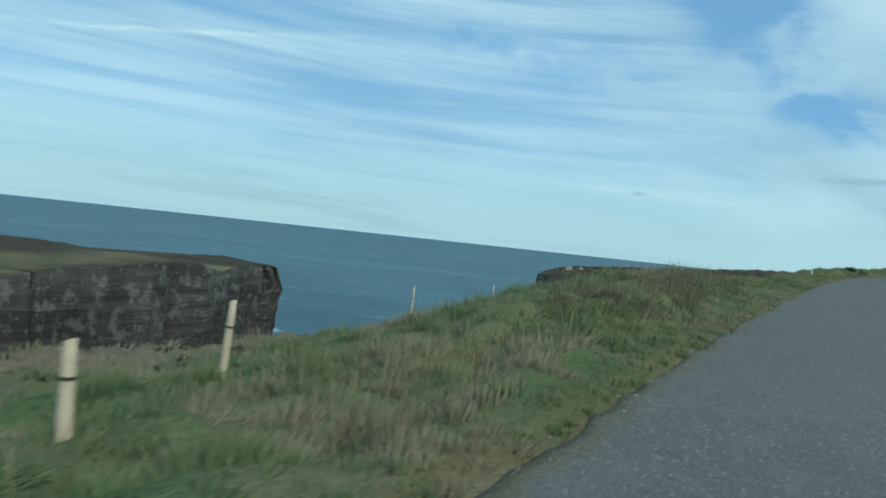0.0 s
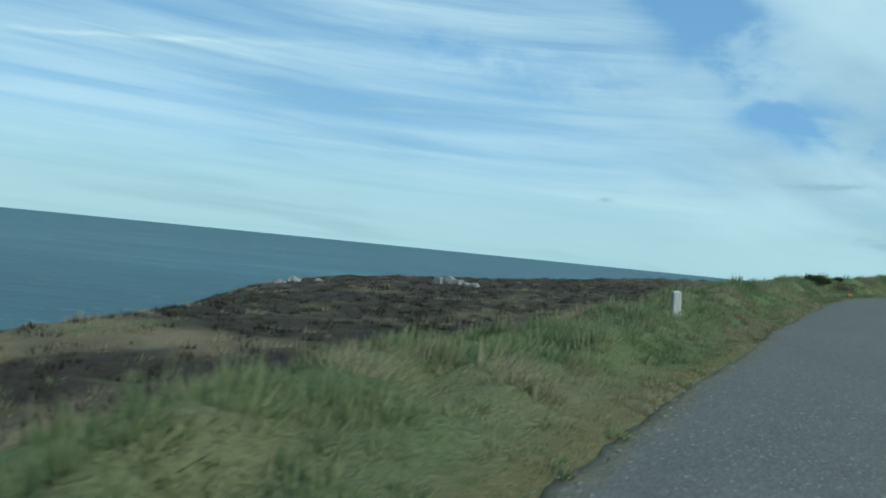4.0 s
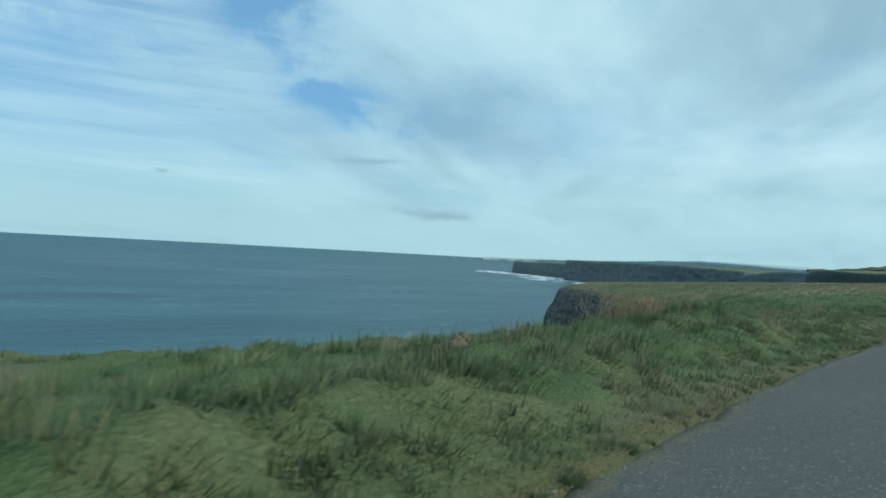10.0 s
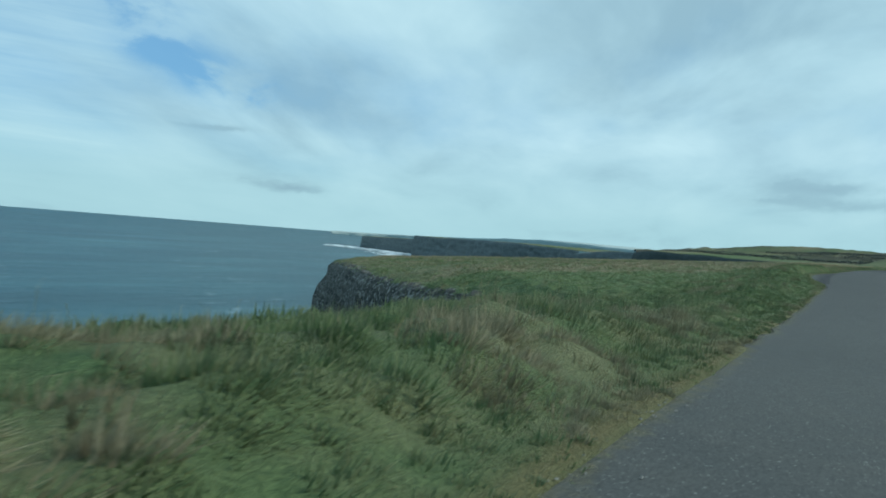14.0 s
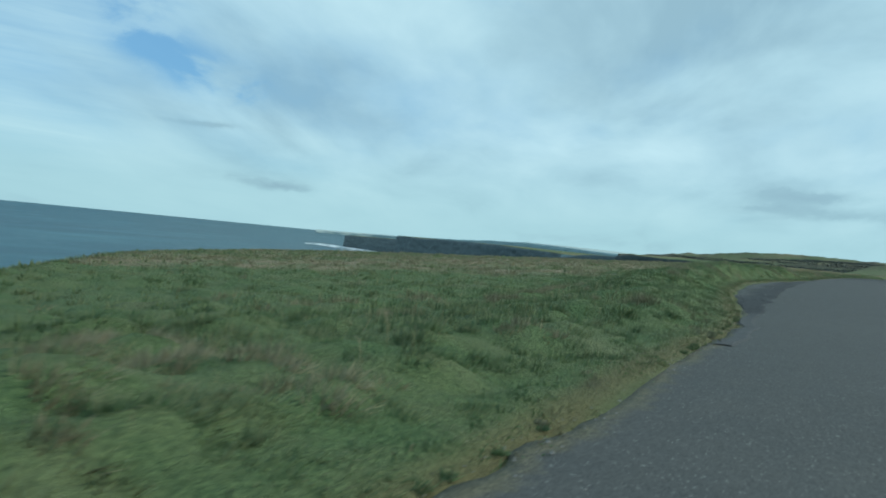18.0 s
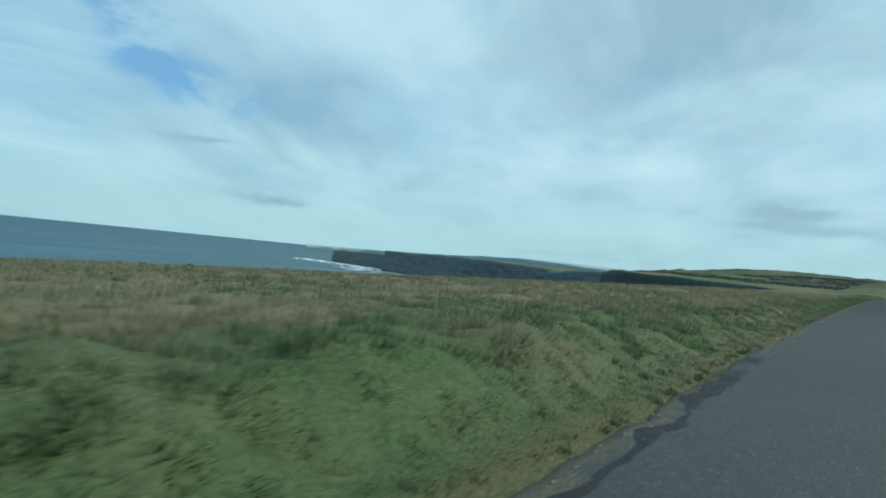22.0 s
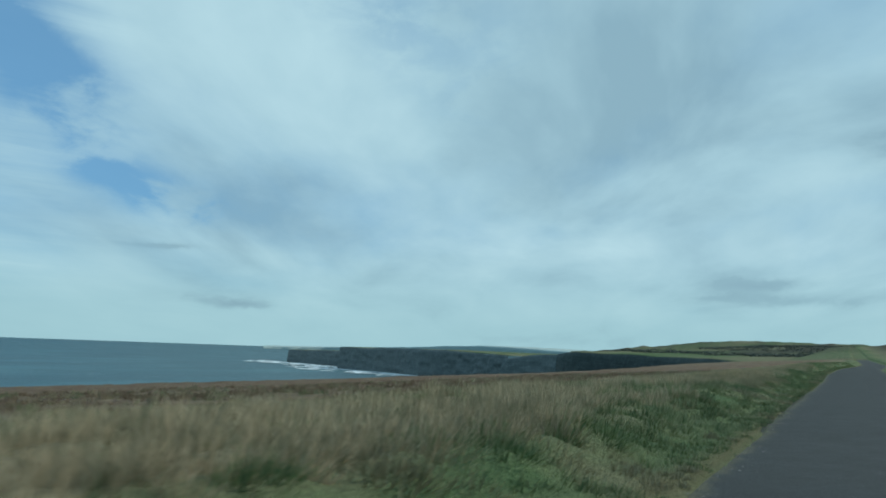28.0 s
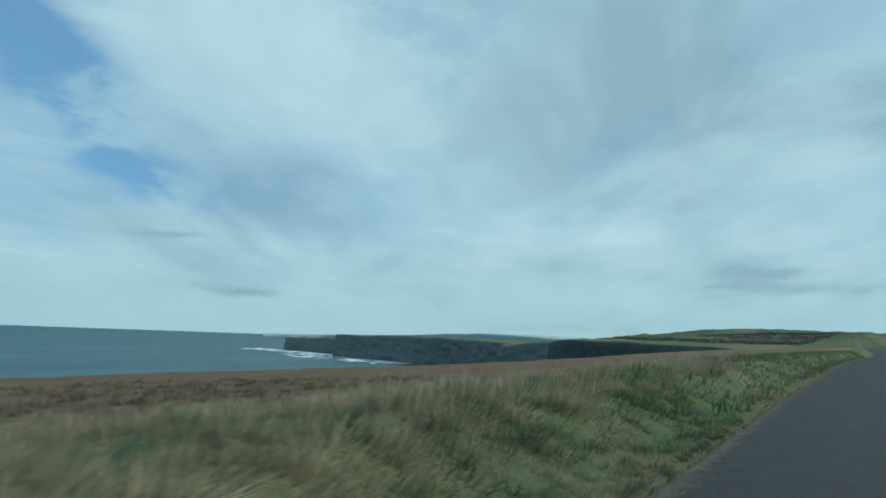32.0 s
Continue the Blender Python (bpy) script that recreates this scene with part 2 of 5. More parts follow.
def blade_material(name, dark, light, dry, share=0.6, lie=False, tip=None):
    """Leaves that vary one by one a little, tuft by tuft a lot, and bleach towards the tip."""
    m, nt, b = material(name)
    g = node(nt, "ShaderNodeNewGeometry")
    r = g.outputs["Random Per Island"]
    patch = noise_tex(nt, g.outputs["Position"], 1.1, 3, 0.55, 0.6)
    wide = noise_tex(nt, g.outputs["Position"], 0.28, 3, 0.5, 0.5)
    own_tuft = node(nt, "ShaderNodeAttribute", attribute_name="tuft").outputs["Fac"]
    mixed = maths(nt, "ADD", maths(nt, "MULTIPLY", r, 0.30), maths(nt, "ADD", maths(nt, "MULTIPLY", patch, 0.55), maths(nt, "MULTIPLY", own_tuft, 0.34)))
    col = mixc(nt, ramp(nt, mixed, grey((0.36, 0), (0.84, 1))), dark, light)
    col = mixc(nt, ramp(nt, maths(nt, "ADD", maths(nt, "MULTIPLY", r, 0.14), maths(nt, "ADD", maths(nt, "MULTIPLY", wide, 0.5), maths(nt, "MULTIPLY", patch, 0.5))), grey((0.52, 0.0), (0.72, share))), col, dry)
    if tip:
        along = node(nt, "ShaderNodeAttribute", attribute_name="tip").outputs["Fac"]
        col = mixc(nt, maths(nt, "MULTIPLY", maths(nt, "POWER", along, 2.0), maths(nt, "ADD", maths(nt, "MULTIPLY", r, 0.5), 0.15)), col, tip)
    finish(nt, b, col, 0.75, spec=0.10)
    # thin leaves let part of the light through
    thin = node(nt, "ShaderNodeBsdfTranslucent", (0, mixc(nt, 1.0, col, (1.05, 1.1, 0.85), "MULTIPLY")))
    both_sides = node(nt, "ShaderNodeMixShader", (0, 0.55), (1, b.outputs[0]), (2, thin.outputs[0]))
    nt.links.new(both_sides.outputs[0], nt.nodes["Material Output"].inputs["Surface"])
    if lie:
        # matted grass takes the light as the tuft does that it belongs to
        own = node(nt, "ShaderNodeVectorMath", (0, g.outputs["Normal"]), (3, 0.55), operation="SCALE").outputs[0]
        mound = node(nt, "ShaderNodeAttribute", attribute_name="lie").outputs["Vector"]
        both = node(nt, "ShaderNodeVectorMath", (0, node(nt, "ShaderNodeVectorMath", (0, own), (1, mound), operation="ADD").outputs[0]), operation="NORMALIZE").outputs[0]
        nt.links.new(both, b.inputs["Normal"])
        nt.links.new(both, thin.inputs["Normal"])
    return m


def asphalt_material(name, dark, light, wet=0.0):
    m, nt, b = material(name)
    p = geo_coord(nt)
    chips = node(nt, "ShaderNodeTexVoronoi", ("Vector", p), ("Scale", 62.0)).outputs["Color"]
    v = node(nt, "ShaderNodeSeparateColor", (0, chips)).outputs[0]
    mid, big = noise_tex(nt, p, 2.2, 6, 0.65), noise_tex(nt, p, 0.25, 4)
    col = mixc(nt, maths(nt, "ADD", maths(nt, "MULTIPLY", v, 0.8), maths(nt, "MULTIPLY", maths(nt, "SUBTRACT", mid, 0.35), 1.3)), dark, light)
    col = mixc(nt, ramp(nt, big, grey((0.35, 0), (0.7, 0.5))), col, mixc(nt, 1.0, col, (0.78, 0.8, 0.82), "MULTIPLY"))
    if wet:
        moss = ramp(nt, noise_tex(nt, p, 1.9, 6, 0.7), grey((0.54, 0), (0.62, 0.8)))
        damp = node(nt, "ShaderNodeAttribute", attribute_name="damp").outputs["Fac"]
        damp = ramp(nt, maths(nt, "ADD", damp, maths(nt, "MULTIPLY", maths(nt, "SUBTRACT", noise_tex(nt, p, 0.7, 5, 0.6), 0.5), 1.6)), grey((0.42, 0), (0.68, 1)))
        col = mixc(nt, maths(nt, "MULTIPLY", damp, 0.85), col, (0.007, 0.007, 0.008))
        moss = maths(nt, "MULTIPLY", moss, node(nt, "ShaderNodeAttribute", attribute_name="moss").outputs["Fac"])
        col = mixc(nt, moss, col, mixc(nt, mid, (0.050, 0.055, 0.020), (0.150, 0.150, 0.070)))
    sparkle = ramp(nt, v, grey((0.97, 0.0), (0.99, 0.25)))
    col = mixc(nt, sparkle, col, (0.42, 0.42, 0.40))
    if not wet:
        # Windscreen glare, then darker exposure, put into the road's colour along its length.
        veil_tone = node(nt, "ShaderNodeAttribute", attribute_name="bleached").outputs["Fac"]
        col = mixc(nt, 1.0, col, mixc(nt, veil_tone, (0.36, 0.37, 0.39), (1.75, 1.75, 1.68)), "MULTIPLY")
        dirt = node(nt, "ShaderNodeAttribute", attribute_name="dirt").outputs["Fac"]
        creep = ramp(nt, maths(nt, "ADD", dirt, maths(nt, "MULTIPLY", maths(nt, "SUBTRACT", noise_tex(nt, p, 3.5, 6, 0.7), 0.5), 1.6)), grey((0.45, 0), (0.85, 0.85)))
        col = mixc(nt, creep, col, mixc(nt, v, (0.050, 0.048, 0.026), (0.150, 0.135, 0.080)))
    finish(nt, b, col, ramp(nt, mid, grey((0.3, 0.72 - wet), (0.7, 0.92 - wet * 0.6))), maths(nt, "ADD", v, mid), 0.006, 0.8, 0.35)
    return m


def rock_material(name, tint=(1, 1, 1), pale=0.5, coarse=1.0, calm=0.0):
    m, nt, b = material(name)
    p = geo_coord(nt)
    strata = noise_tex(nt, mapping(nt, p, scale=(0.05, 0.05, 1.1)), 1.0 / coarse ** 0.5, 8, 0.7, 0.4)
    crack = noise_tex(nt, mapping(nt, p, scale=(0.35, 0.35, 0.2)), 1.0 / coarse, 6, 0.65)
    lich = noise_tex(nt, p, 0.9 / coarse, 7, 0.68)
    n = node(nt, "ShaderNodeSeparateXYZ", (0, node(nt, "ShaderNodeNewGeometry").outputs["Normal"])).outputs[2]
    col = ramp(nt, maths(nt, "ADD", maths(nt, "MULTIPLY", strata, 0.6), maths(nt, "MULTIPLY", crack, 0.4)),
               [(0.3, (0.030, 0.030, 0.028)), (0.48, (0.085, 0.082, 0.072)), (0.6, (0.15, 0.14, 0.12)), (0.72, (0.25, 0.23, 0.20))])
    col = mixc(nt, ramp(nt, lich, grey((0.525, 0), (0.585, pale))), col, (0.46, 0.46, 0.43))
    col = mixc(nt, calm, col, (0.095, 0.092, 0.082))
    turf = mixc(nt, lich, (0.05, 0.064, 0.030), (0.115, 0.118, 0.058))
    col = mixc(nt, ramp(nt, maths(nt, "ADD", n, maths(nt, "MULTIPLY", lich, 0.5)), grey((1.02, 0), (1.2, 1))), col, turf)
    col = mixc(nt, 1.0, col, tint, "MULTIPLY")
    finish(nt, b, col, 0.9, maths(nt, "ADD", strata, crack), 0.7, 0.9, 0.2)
    return m


def sea_material():
    m, nt, b = material("sea_water")
    p = geo_coord(nt)
    swell = noise_tex(nt, mapping(nt, p, scale=(0.010, 0.024, 1), rot=(0, 0, radians(25))), 1.0, 6, 0.62)
    chop = noise_tex(nt, mapping(nt, p, scale=(0.07, 0.16, 1), rot=(0, 0, radians(25))), 1.0, 6, 0.6)
    big = noise_tex(nt, mapping(nt, p, scale=(0.0016, 0.004, 1), rot=(0, 0, radians(30))), 1.0, 4)
    lanes = noise_tex(nt, mapping(nt, p, scale=(0.0035, 0.018, 1), rot=(0, 0, radians(32))), 1.0, 7, 0.65, 0.3)
    tone = maths(nt, "ADD", maths(nt, "MULTIPLY", big, 0.5), maths(nt, "ADD", maths(nt, "MULTIPLY", lanes, 0.35), maths(nt, "MULTIPLY", chop, 0.15)))
    col = ramp(nt, tone, [(0.36, (0.006, 0.044, 0.060)), (0.5, (0.014, 0.070, 0.090)), (0.64, (0.045, 0.132, 0.152))])
    foam = ramp(nt, maths(nt, "ADD", maths(nt, "MULTIPLY", swell, 0.55), maths(nt, "MULTIPLY", chop, 0.45)), grey((0.585, 0), (0.67, 0.7)))
    col = mixc(nt, foam, col, (0.45, 0.55, 0.58))
    finish(nt, b, col, 0.42, maths(nt, "ADD", swell, maths(nt, "MULTIPLY", chop, 0.35)), 5.0, 0.6, 0.28)
    return m


def foam_material():
    m, nt, b = material("surf_foam")
    p = geo_coord(nt)
    n1 = noise_tex(nt, p, 0.05, 7, 0.7)
    finish(nt, b, mixc(nt, n1, (0.45, 0.55, 0.58), (0.85, 0.88, 0.88)), 0.8, n1, 1.0)
    return m


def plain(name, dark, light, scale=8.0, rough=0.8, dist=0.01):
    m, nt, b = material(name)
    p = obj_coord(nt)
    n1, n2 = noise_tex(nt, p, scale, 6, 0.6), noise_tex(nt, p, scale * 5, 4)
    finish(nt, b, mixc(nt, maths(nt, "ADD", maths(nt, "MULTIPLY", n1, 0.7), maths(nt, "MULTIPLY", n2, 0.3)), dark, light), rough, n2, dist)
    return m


def wood_material():
    m, nt, b = material("weathered_wood")
    p = obj_coord(nt)
    g = noise_tex(nt, mapping(nt, p, scale=(30, 30, 2.0)), 1.0, 6, 0.6, 0.4)
    blot = noise_tex(nt, p, 5, 4)
    col = mixc(nt, g, (0.25, 0.21, 0.14), (0.58, 0.52, 0.38))
    col = mixc(nt, ramp(nt, blot, grey((0.5, 0), (0.75, 0.5))), col, (0.22, 0.22, 0.16))
    finish(nt, b, col, 0.85, g, 0.004)
    return m


TURF = turf_material()
GREEN = blade_material("green_grass", (0.098, 0.172, 0.078), (0.245, 0.325, 0.148), (0.36, 0.355, 0.22), 0.65, True, (0.50, 0.49, 0.33))
STRAW = blade_material("dry_grass", (0.250, 0.230, 0.145), (0.50, 0.445, 0.310), (0.235, 0.245, 0.135), 0.5, True, (0.58, 0.52, 0.38))
HEATHER = blade_material("heather", (0.017, 0.016, 0.014), (0.070, 0.061, 0.050), (0.14, 0.125, 0.075), 0.5, True)
MOOR = blade_material("rusty_moor_plants", (0.125, 0.083, 0.060), (0.310, 0.225, 0.160), (0.30, 0.25, 0.16), 0.6, True)
TAN = blade_material("pale_dead_stalks", (0.26, 0.20, 0.13), (0.52, 0.43, 0.30), (0.36, 0.28, 0.18))
PALE = blade_material("bleached_seed_grass", (0.48, 0.39, 0.26), (0.74, 0.62, 0.43), (0.54, 0.45, 0.29), 0.5, True, (0.78, 0.67, 0.49))
STALK = blade_material("dead_stalks", (0.115, 0.098, 0.074), (0.28, 0.245, 0.185), (0.19, 0.19, 0.11))
ASPHALT = asphalt_material("asphalt", (0.040, 0.041, 0.040), (0.086, 0.088, 0.083))
GRAVEL = asphalt_material("wet_gravel", (0.024, 0.025, 0.025), (0.078, 0.079, 0.076), 0.08)
ROCK = rock_material("cliff_rock", (0.92, 0.90, 0.86), 0.75, 0.38)
# Haze of distance is painted into these hills' pale base colour.
HAZY = plain("haze_tinted_hillside", (0.32, 0.40, 0.40), (0.43, 0.50, 0.46), 0.004)
# Far rock: distance haze put into the base colour as a pale blue tint.
HAZED_ROCK = rock_material("haze_tinted_cliff_rock", (1.55, 1.78, 1.92), 0.2, 6.0, 0.74)
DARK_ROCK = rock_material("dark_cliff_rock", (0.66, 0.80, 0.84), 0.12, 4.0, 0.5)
# Darker rock tone for the promontory's sides.
PROMONTORY_ROCK = rock_material("promontory_rock", (0.55, 0.58, 0.58), 0.28, 1.2)
WATER = sea_material()
FOAM = foam_material()
WOOD = wood_material()
RUBBLE = plain("lichened_rubble", (0.12, 0.12, 0.11), (0.34, 0.335, 0.31), 5)
CONCRETE = plain("pale_concrete", (0.27, 0.28, 0.27), (0.46, 0.47, 0.45), 6)
EARTH = plain("earthy_stone", (0.055, 0.042, 0.030), (0.20, 0.155, 0.105), 9)
STONE = plain("grey_stone", (0.10, 0.10, 0.09), (0.34, 0.33, 0.30), 9)
ORANGE = plain("orange_plastic", (0.42, 0.12, 0.05), (0.70, 0.26, 0.13), 12, 0.5)
LEAF = blade_material("gorse_leaf", (0.045, 0.064, 0.034), (0.105, 0.130, 0.064), (0.10, 0.085, 0.05))
# Scrub colour lifted and greyed: haze over the far slope painted in.
SCRUB = plain("haze_tinted_scrub", (0.060, 0.072, 0.062), (0.110, 0.122, 0.100), 0.1)
BARK = plain("gorse_stem", (0.05, 0.04, 0.03), (0.14, 0.11, 0.08), 20)


# ---- meshes ----
def hash2(i, j, seed):
    v = np.sin(i * 127.1 + j * 311.7 + seed * 74.7) * 43758.5453
    return v - np.floor(v)


def vnoise(x, y, seed=0):
    """Smooth noise, 0 to 1, over arrays."""
    x, y = np.broadcast_arrays(np.asarray(x, float), np.asarray(y, float))
    i, j = np.floor(x), np.floor(y)
    u, v = x - i, y - j
    u, v = u * u * (3 - 2 * u), v * v * (3 - 2 * v)
    a, b = hash2(i, j, seed), hash2(i + 1, j, seed)
    c, d = hash2(i, j + 1, seed), hash2(i + 1, j + 1, seed)
    return (a * (1 - u) + b * u) * (1 - v) + (c * (1 - u) + d * u) * v


def fbm(x, y, seed=0, octaves=4):
    out, amp, tot = 0, 1.0, 0
    for k in range(octaves):
        out, tot = out + amp * vnoise(x * 2 ** k, y * 2 ** k, seed + k), tot + amp
        amp *= 0.5
    return out / tot


def tussocks(s, l, size, seed):
    """Rounded mounds of about that size, 0 to 1."""
    x, y = np.asarray(s) / size, np.asarray(l) / size
    i, j = np.floor(x), np.floor(y)
    out = np.zeros(np.broadcast(x, y).shape)
    for di in (-1, 0, 1):
        for dj in (-1, 0, 1):
            ci, cj = i + di, j + dj
            px, py = ci + 0.15 + 0.7 * hash2(ci, cj, seed), cj + 0.15 + 0.7 * hash2(ci, cj, seed + 9)
            r = 0.55 + 0.4 * hash2(ci, cj, seed + 5)
            d2 = ((x - px) ** 2 + (y - py) ** 2) / (r * r)
            out = np.maximum(out, np.clip(1 - d2, 0, 1) * (0.45 + 0.55 * hash2(ci, cj, seed + 3)))
    return out


def mesh_from(name, verts, faces, mats, smooth=True, face_mat=None):
    """A mesh from arrays: verts (n, 3) and faces (m, 3 or 4)."""
    verts, faces = np.asarray(verts, np.float32), np.asarray(faces, np.int32)
    me = bpy.data.meshes.new(name)
    n, k = faces.shape
    me.vertices.add(len(verts))
    me.vertices.foreach_set("co", verts.ravel())
    me.loops.add(n * k)
    me.loops.foreach_set("vertex_index", faces.ravel())
    me.polygons.add(n)
    me.polygons.foreach_set("loop_start", np.arange(0, n * k, k, dtype=np.int32))
    me.polygons.foreach_set("loop_total", np.full(n, k, np.int32))
    me.polygons.foreach_set("use_smooth", np.full(n, smooth))
    for m in mats:
        me.materials.append(m)
    if face_mat is not None:
        me.polygons.foreach_set("material_index", np.asarray(face_mat, np.int32))
    me.update()
    me.validate()
    return me


def grid_faces(rows, cols, flip=False):
    a = np.arange(rows * cols).reshape(rows, cols)
    q = np.stack([a[:-1, :-1], a[:-1, 1:], a[1:, 1:], a[1:, :-1]], -1).reshape(-1, 4)
    return q[:, ::-1] if flip else q


def part(name, bm, mat, parent=None, label="", smooth=False):
    me = bpy.data.meshes.new(name)
    bm.to_mesh(me)
    bm.free()
    me.materials.append(mat)
    if smooth:
        me.polygons.foreach_set("use_smooth", np.full(len(me.polygons), True))
    ob = new(name, me)
    if parent is not None:
        ob.parent = parent
    if label:
        ob["label"] = label
    return ob


# ---- ground ----
def road_edge(s):
    """Left edge of the road, metres left of the camera's line."""
    return table(s, [(-400, 1.45), (14, 1.43), (20, 1.27), (26, 1.0), (32, 1.03), (38, 1.1), (44, 1.3), (50, 1.38), (56, 1.53), (62, 1.8), (68, 1.95), (74, 2.0), (80, 1.75), (86, 1.5), (92, 1.28),
                     (104, 1.24), (118, 1.33), (134, 1.42), (142, 1.5), (150, 1.58), (156, 1.48), (160, 1.35), (163, 1.55), (166, 2.2), (169, 2.5), (173, 2.75), (177, 2.95), (181, 2.75), (184, 2.5),
                     (187, 2.0), (190, 1.7), (195, 1.4), (202, 1.42), (210, 1.28), (220, 1.2), (232, 1.28), (250, 1.3), (290, 1.40), (302, 1.35), (312, 1.34), (322, 1.45), (332, 1.6), (342, 1.6), (356, 1.42), (2000, 1.42)])


def edge_rag(s):
    return (fbm(s * 0.9, s * 0, 11, 4) - 0.5) * 0.24 + (vnoise(s * 5, s * 0, 17) - 0.5) * 0.08


COAST = [(-400, 40), (-60, 20), (-10, 14), (12, 14), (24, 14), (40, 15), (48, 18), (55, 22.5), (62, 29), (68, 34), (74, 31), (80, 24), (86, 18),
         (90, 14), (96, 12), (105, 11.5), (115, 11.5), (124, 10.5), (131, 8.6), (136, 6.6), (140.5, 6.2), (143, 8.2), (146.5, 13.0), (153, 22.5), (160, 30), (166, 38), (178, 50), (194, 66),
         (210, 80), (225, 90), (240, 92), (300, 90), (350, 86), (430, 80), (560, 80), (640, 80), (700, 60), (760, 45), (1000, 35), (1300, 30)]


def coast(s):
    s = np.asarray(s, float)
    near = np.interp(s, [80, 95, 140, 160], [1, 0.35, 0.35, 1])
    return table(s, COAST) + (fbm(s * 0.13, s * 0, 5, 4) - 0.5) * 5.0 * near


# Heights above the road's level against metres along it: the crest of the bank, 8 m out, halfway to the edge, at the edge.
CREST = [(-60, -0.3), (0, -0.31), (5, -0.21), (8, -0.13), (9.5, 0.39), (11, 0.55), (14, 0.48), (17, 0.51), (20, 0.36), (23, 0.44), (26, 0.14), (29, 0.04), (32, 0.17), (35, -0.03), (38, -0.24), (42, 0.25), (46, 0.05), (50, 0.25), (55, 0.36), (60, 0.22), (65, 0.25), (70, 0.44), (75, 0.64), (80, 0.63), (84, 0.44), (88, 0.37), (92, 0.28), (96, 0.35), (100, 0.54), (104, 0.5), (108, 0.34), (112, 0.38), (116, 0.38), (120, 0.43), (126, 0.16), (132, 0.13), (138, 0.17), (146, 0.19), (155, 0.11), (163, 0.10), (168, 0.30), (172, 0.40), (176, 0.50), (180, 0.62), (186, 0.62), (190, 0.55), (210, 0.35), (228, 0.20), (240, 0.36), (300, 0.32), (310, 0.40), (320, 0.40), (329, 0.46), (338, 0.56), (352, 0.70), (420, 0.78), (520, 0.4), (1300, 0.3)]
AT_EIGHT = [(-60, -0.9), (0, -0.98), (5, -1.07), (8, -1.15), (9.5, -0.99), (11, -0.9), (14, -1.02), (17, -0.96), (20, -0.82), (23, -0.79), (26, -0.99), (29, -1.15), (32, -1.23), (35, -1.18), (38, -1.77), (42, -1.36), (46, -1.15), (50, -1.24), (55, -1.29), (60, -1.34), (65, -1.32), (70, -1.21), (75, -0.78), (80, -0.52), (84, -0.57), (88, -0.56), (92, -0.39), (96, -0.38), (100, -0.33), (104, -0.28), (108, -0.23), (112, -0.29), (116, -0.16), (120, -0.16), (126, -0.05), (132, -0.05), (138, -0.24), (146, -0.34), (155, -0.44), (165, -0.55), (175, -0.34), (190, 0.08), (210, 0.44), (240, 0.45), (300, 0.06), (1300, 0.05)]
HALFWAY = [(-60, -1.2), (0, -1.27), (5, -1.4), (8, -1.54), (9.5, -1.64), (11, -1.77), (14, -1.93), (17, -1.98), (20, -1.99), (23, -2.01), (26, -2.04), (29, -2.05), (32, -1.99), (35, -1.82), (38, -1.71), (42, -1.87), (46, -1.28), (50, -1.32), (55, -1.65), (60, -1.73), (65, -1.69), (70, -1.55), (75, -1.03), (80, -0.44), (84, -0.33), (88, -0.7), (92, -0.74), (96, -0.8), (100, -1.07), (104, -0.99), (108, -0.9), (112, -0.92), (116, -1.01), (120, -1.34), (126, -1.22), (132, -1.09), (138, -1), (146, -1.03), (155, -1.16), (165, -1.39), (175, -1.67), (190, -2.37), (210, -2.75), (240, -2.99), (300, -3.66), (1300, -1.78)]
AT_EDGE = [(-60, -1.4), (0, -1.47), (5, -1.61), (8, -1.75), (9.5, -1.88), (11, -2.01), (14, -2.19), (17, -2.35), (20, -2.48), (23, -2.57), (26, -2.57), (29, -2.46), (32, -2.19), (35, -1.79), (38, -1.63), (42, -2.11), (46, -2.4), (50, -2.4), (55, -2.19), (60, -2.45), (65, -2.49), (70, -2.4), (75, -2.28), (80, -1.36), (84, -1.04), (88, -1.24), (92, -1.42), (96, -1.53), (100, -1.59), (104, -1.62), (108, -1.64), (112, -1.67), (116, -1.69), (120, -1.71), (126, -1.74), (132, -1.8), (138, -1.95), (146, -2.24), (155, -2.8), (165, -3.62), (175, -3.91), (190, -4.18), (210, -5.14), (240, -4.95), (300, -5.43), (1300, -4.7)]


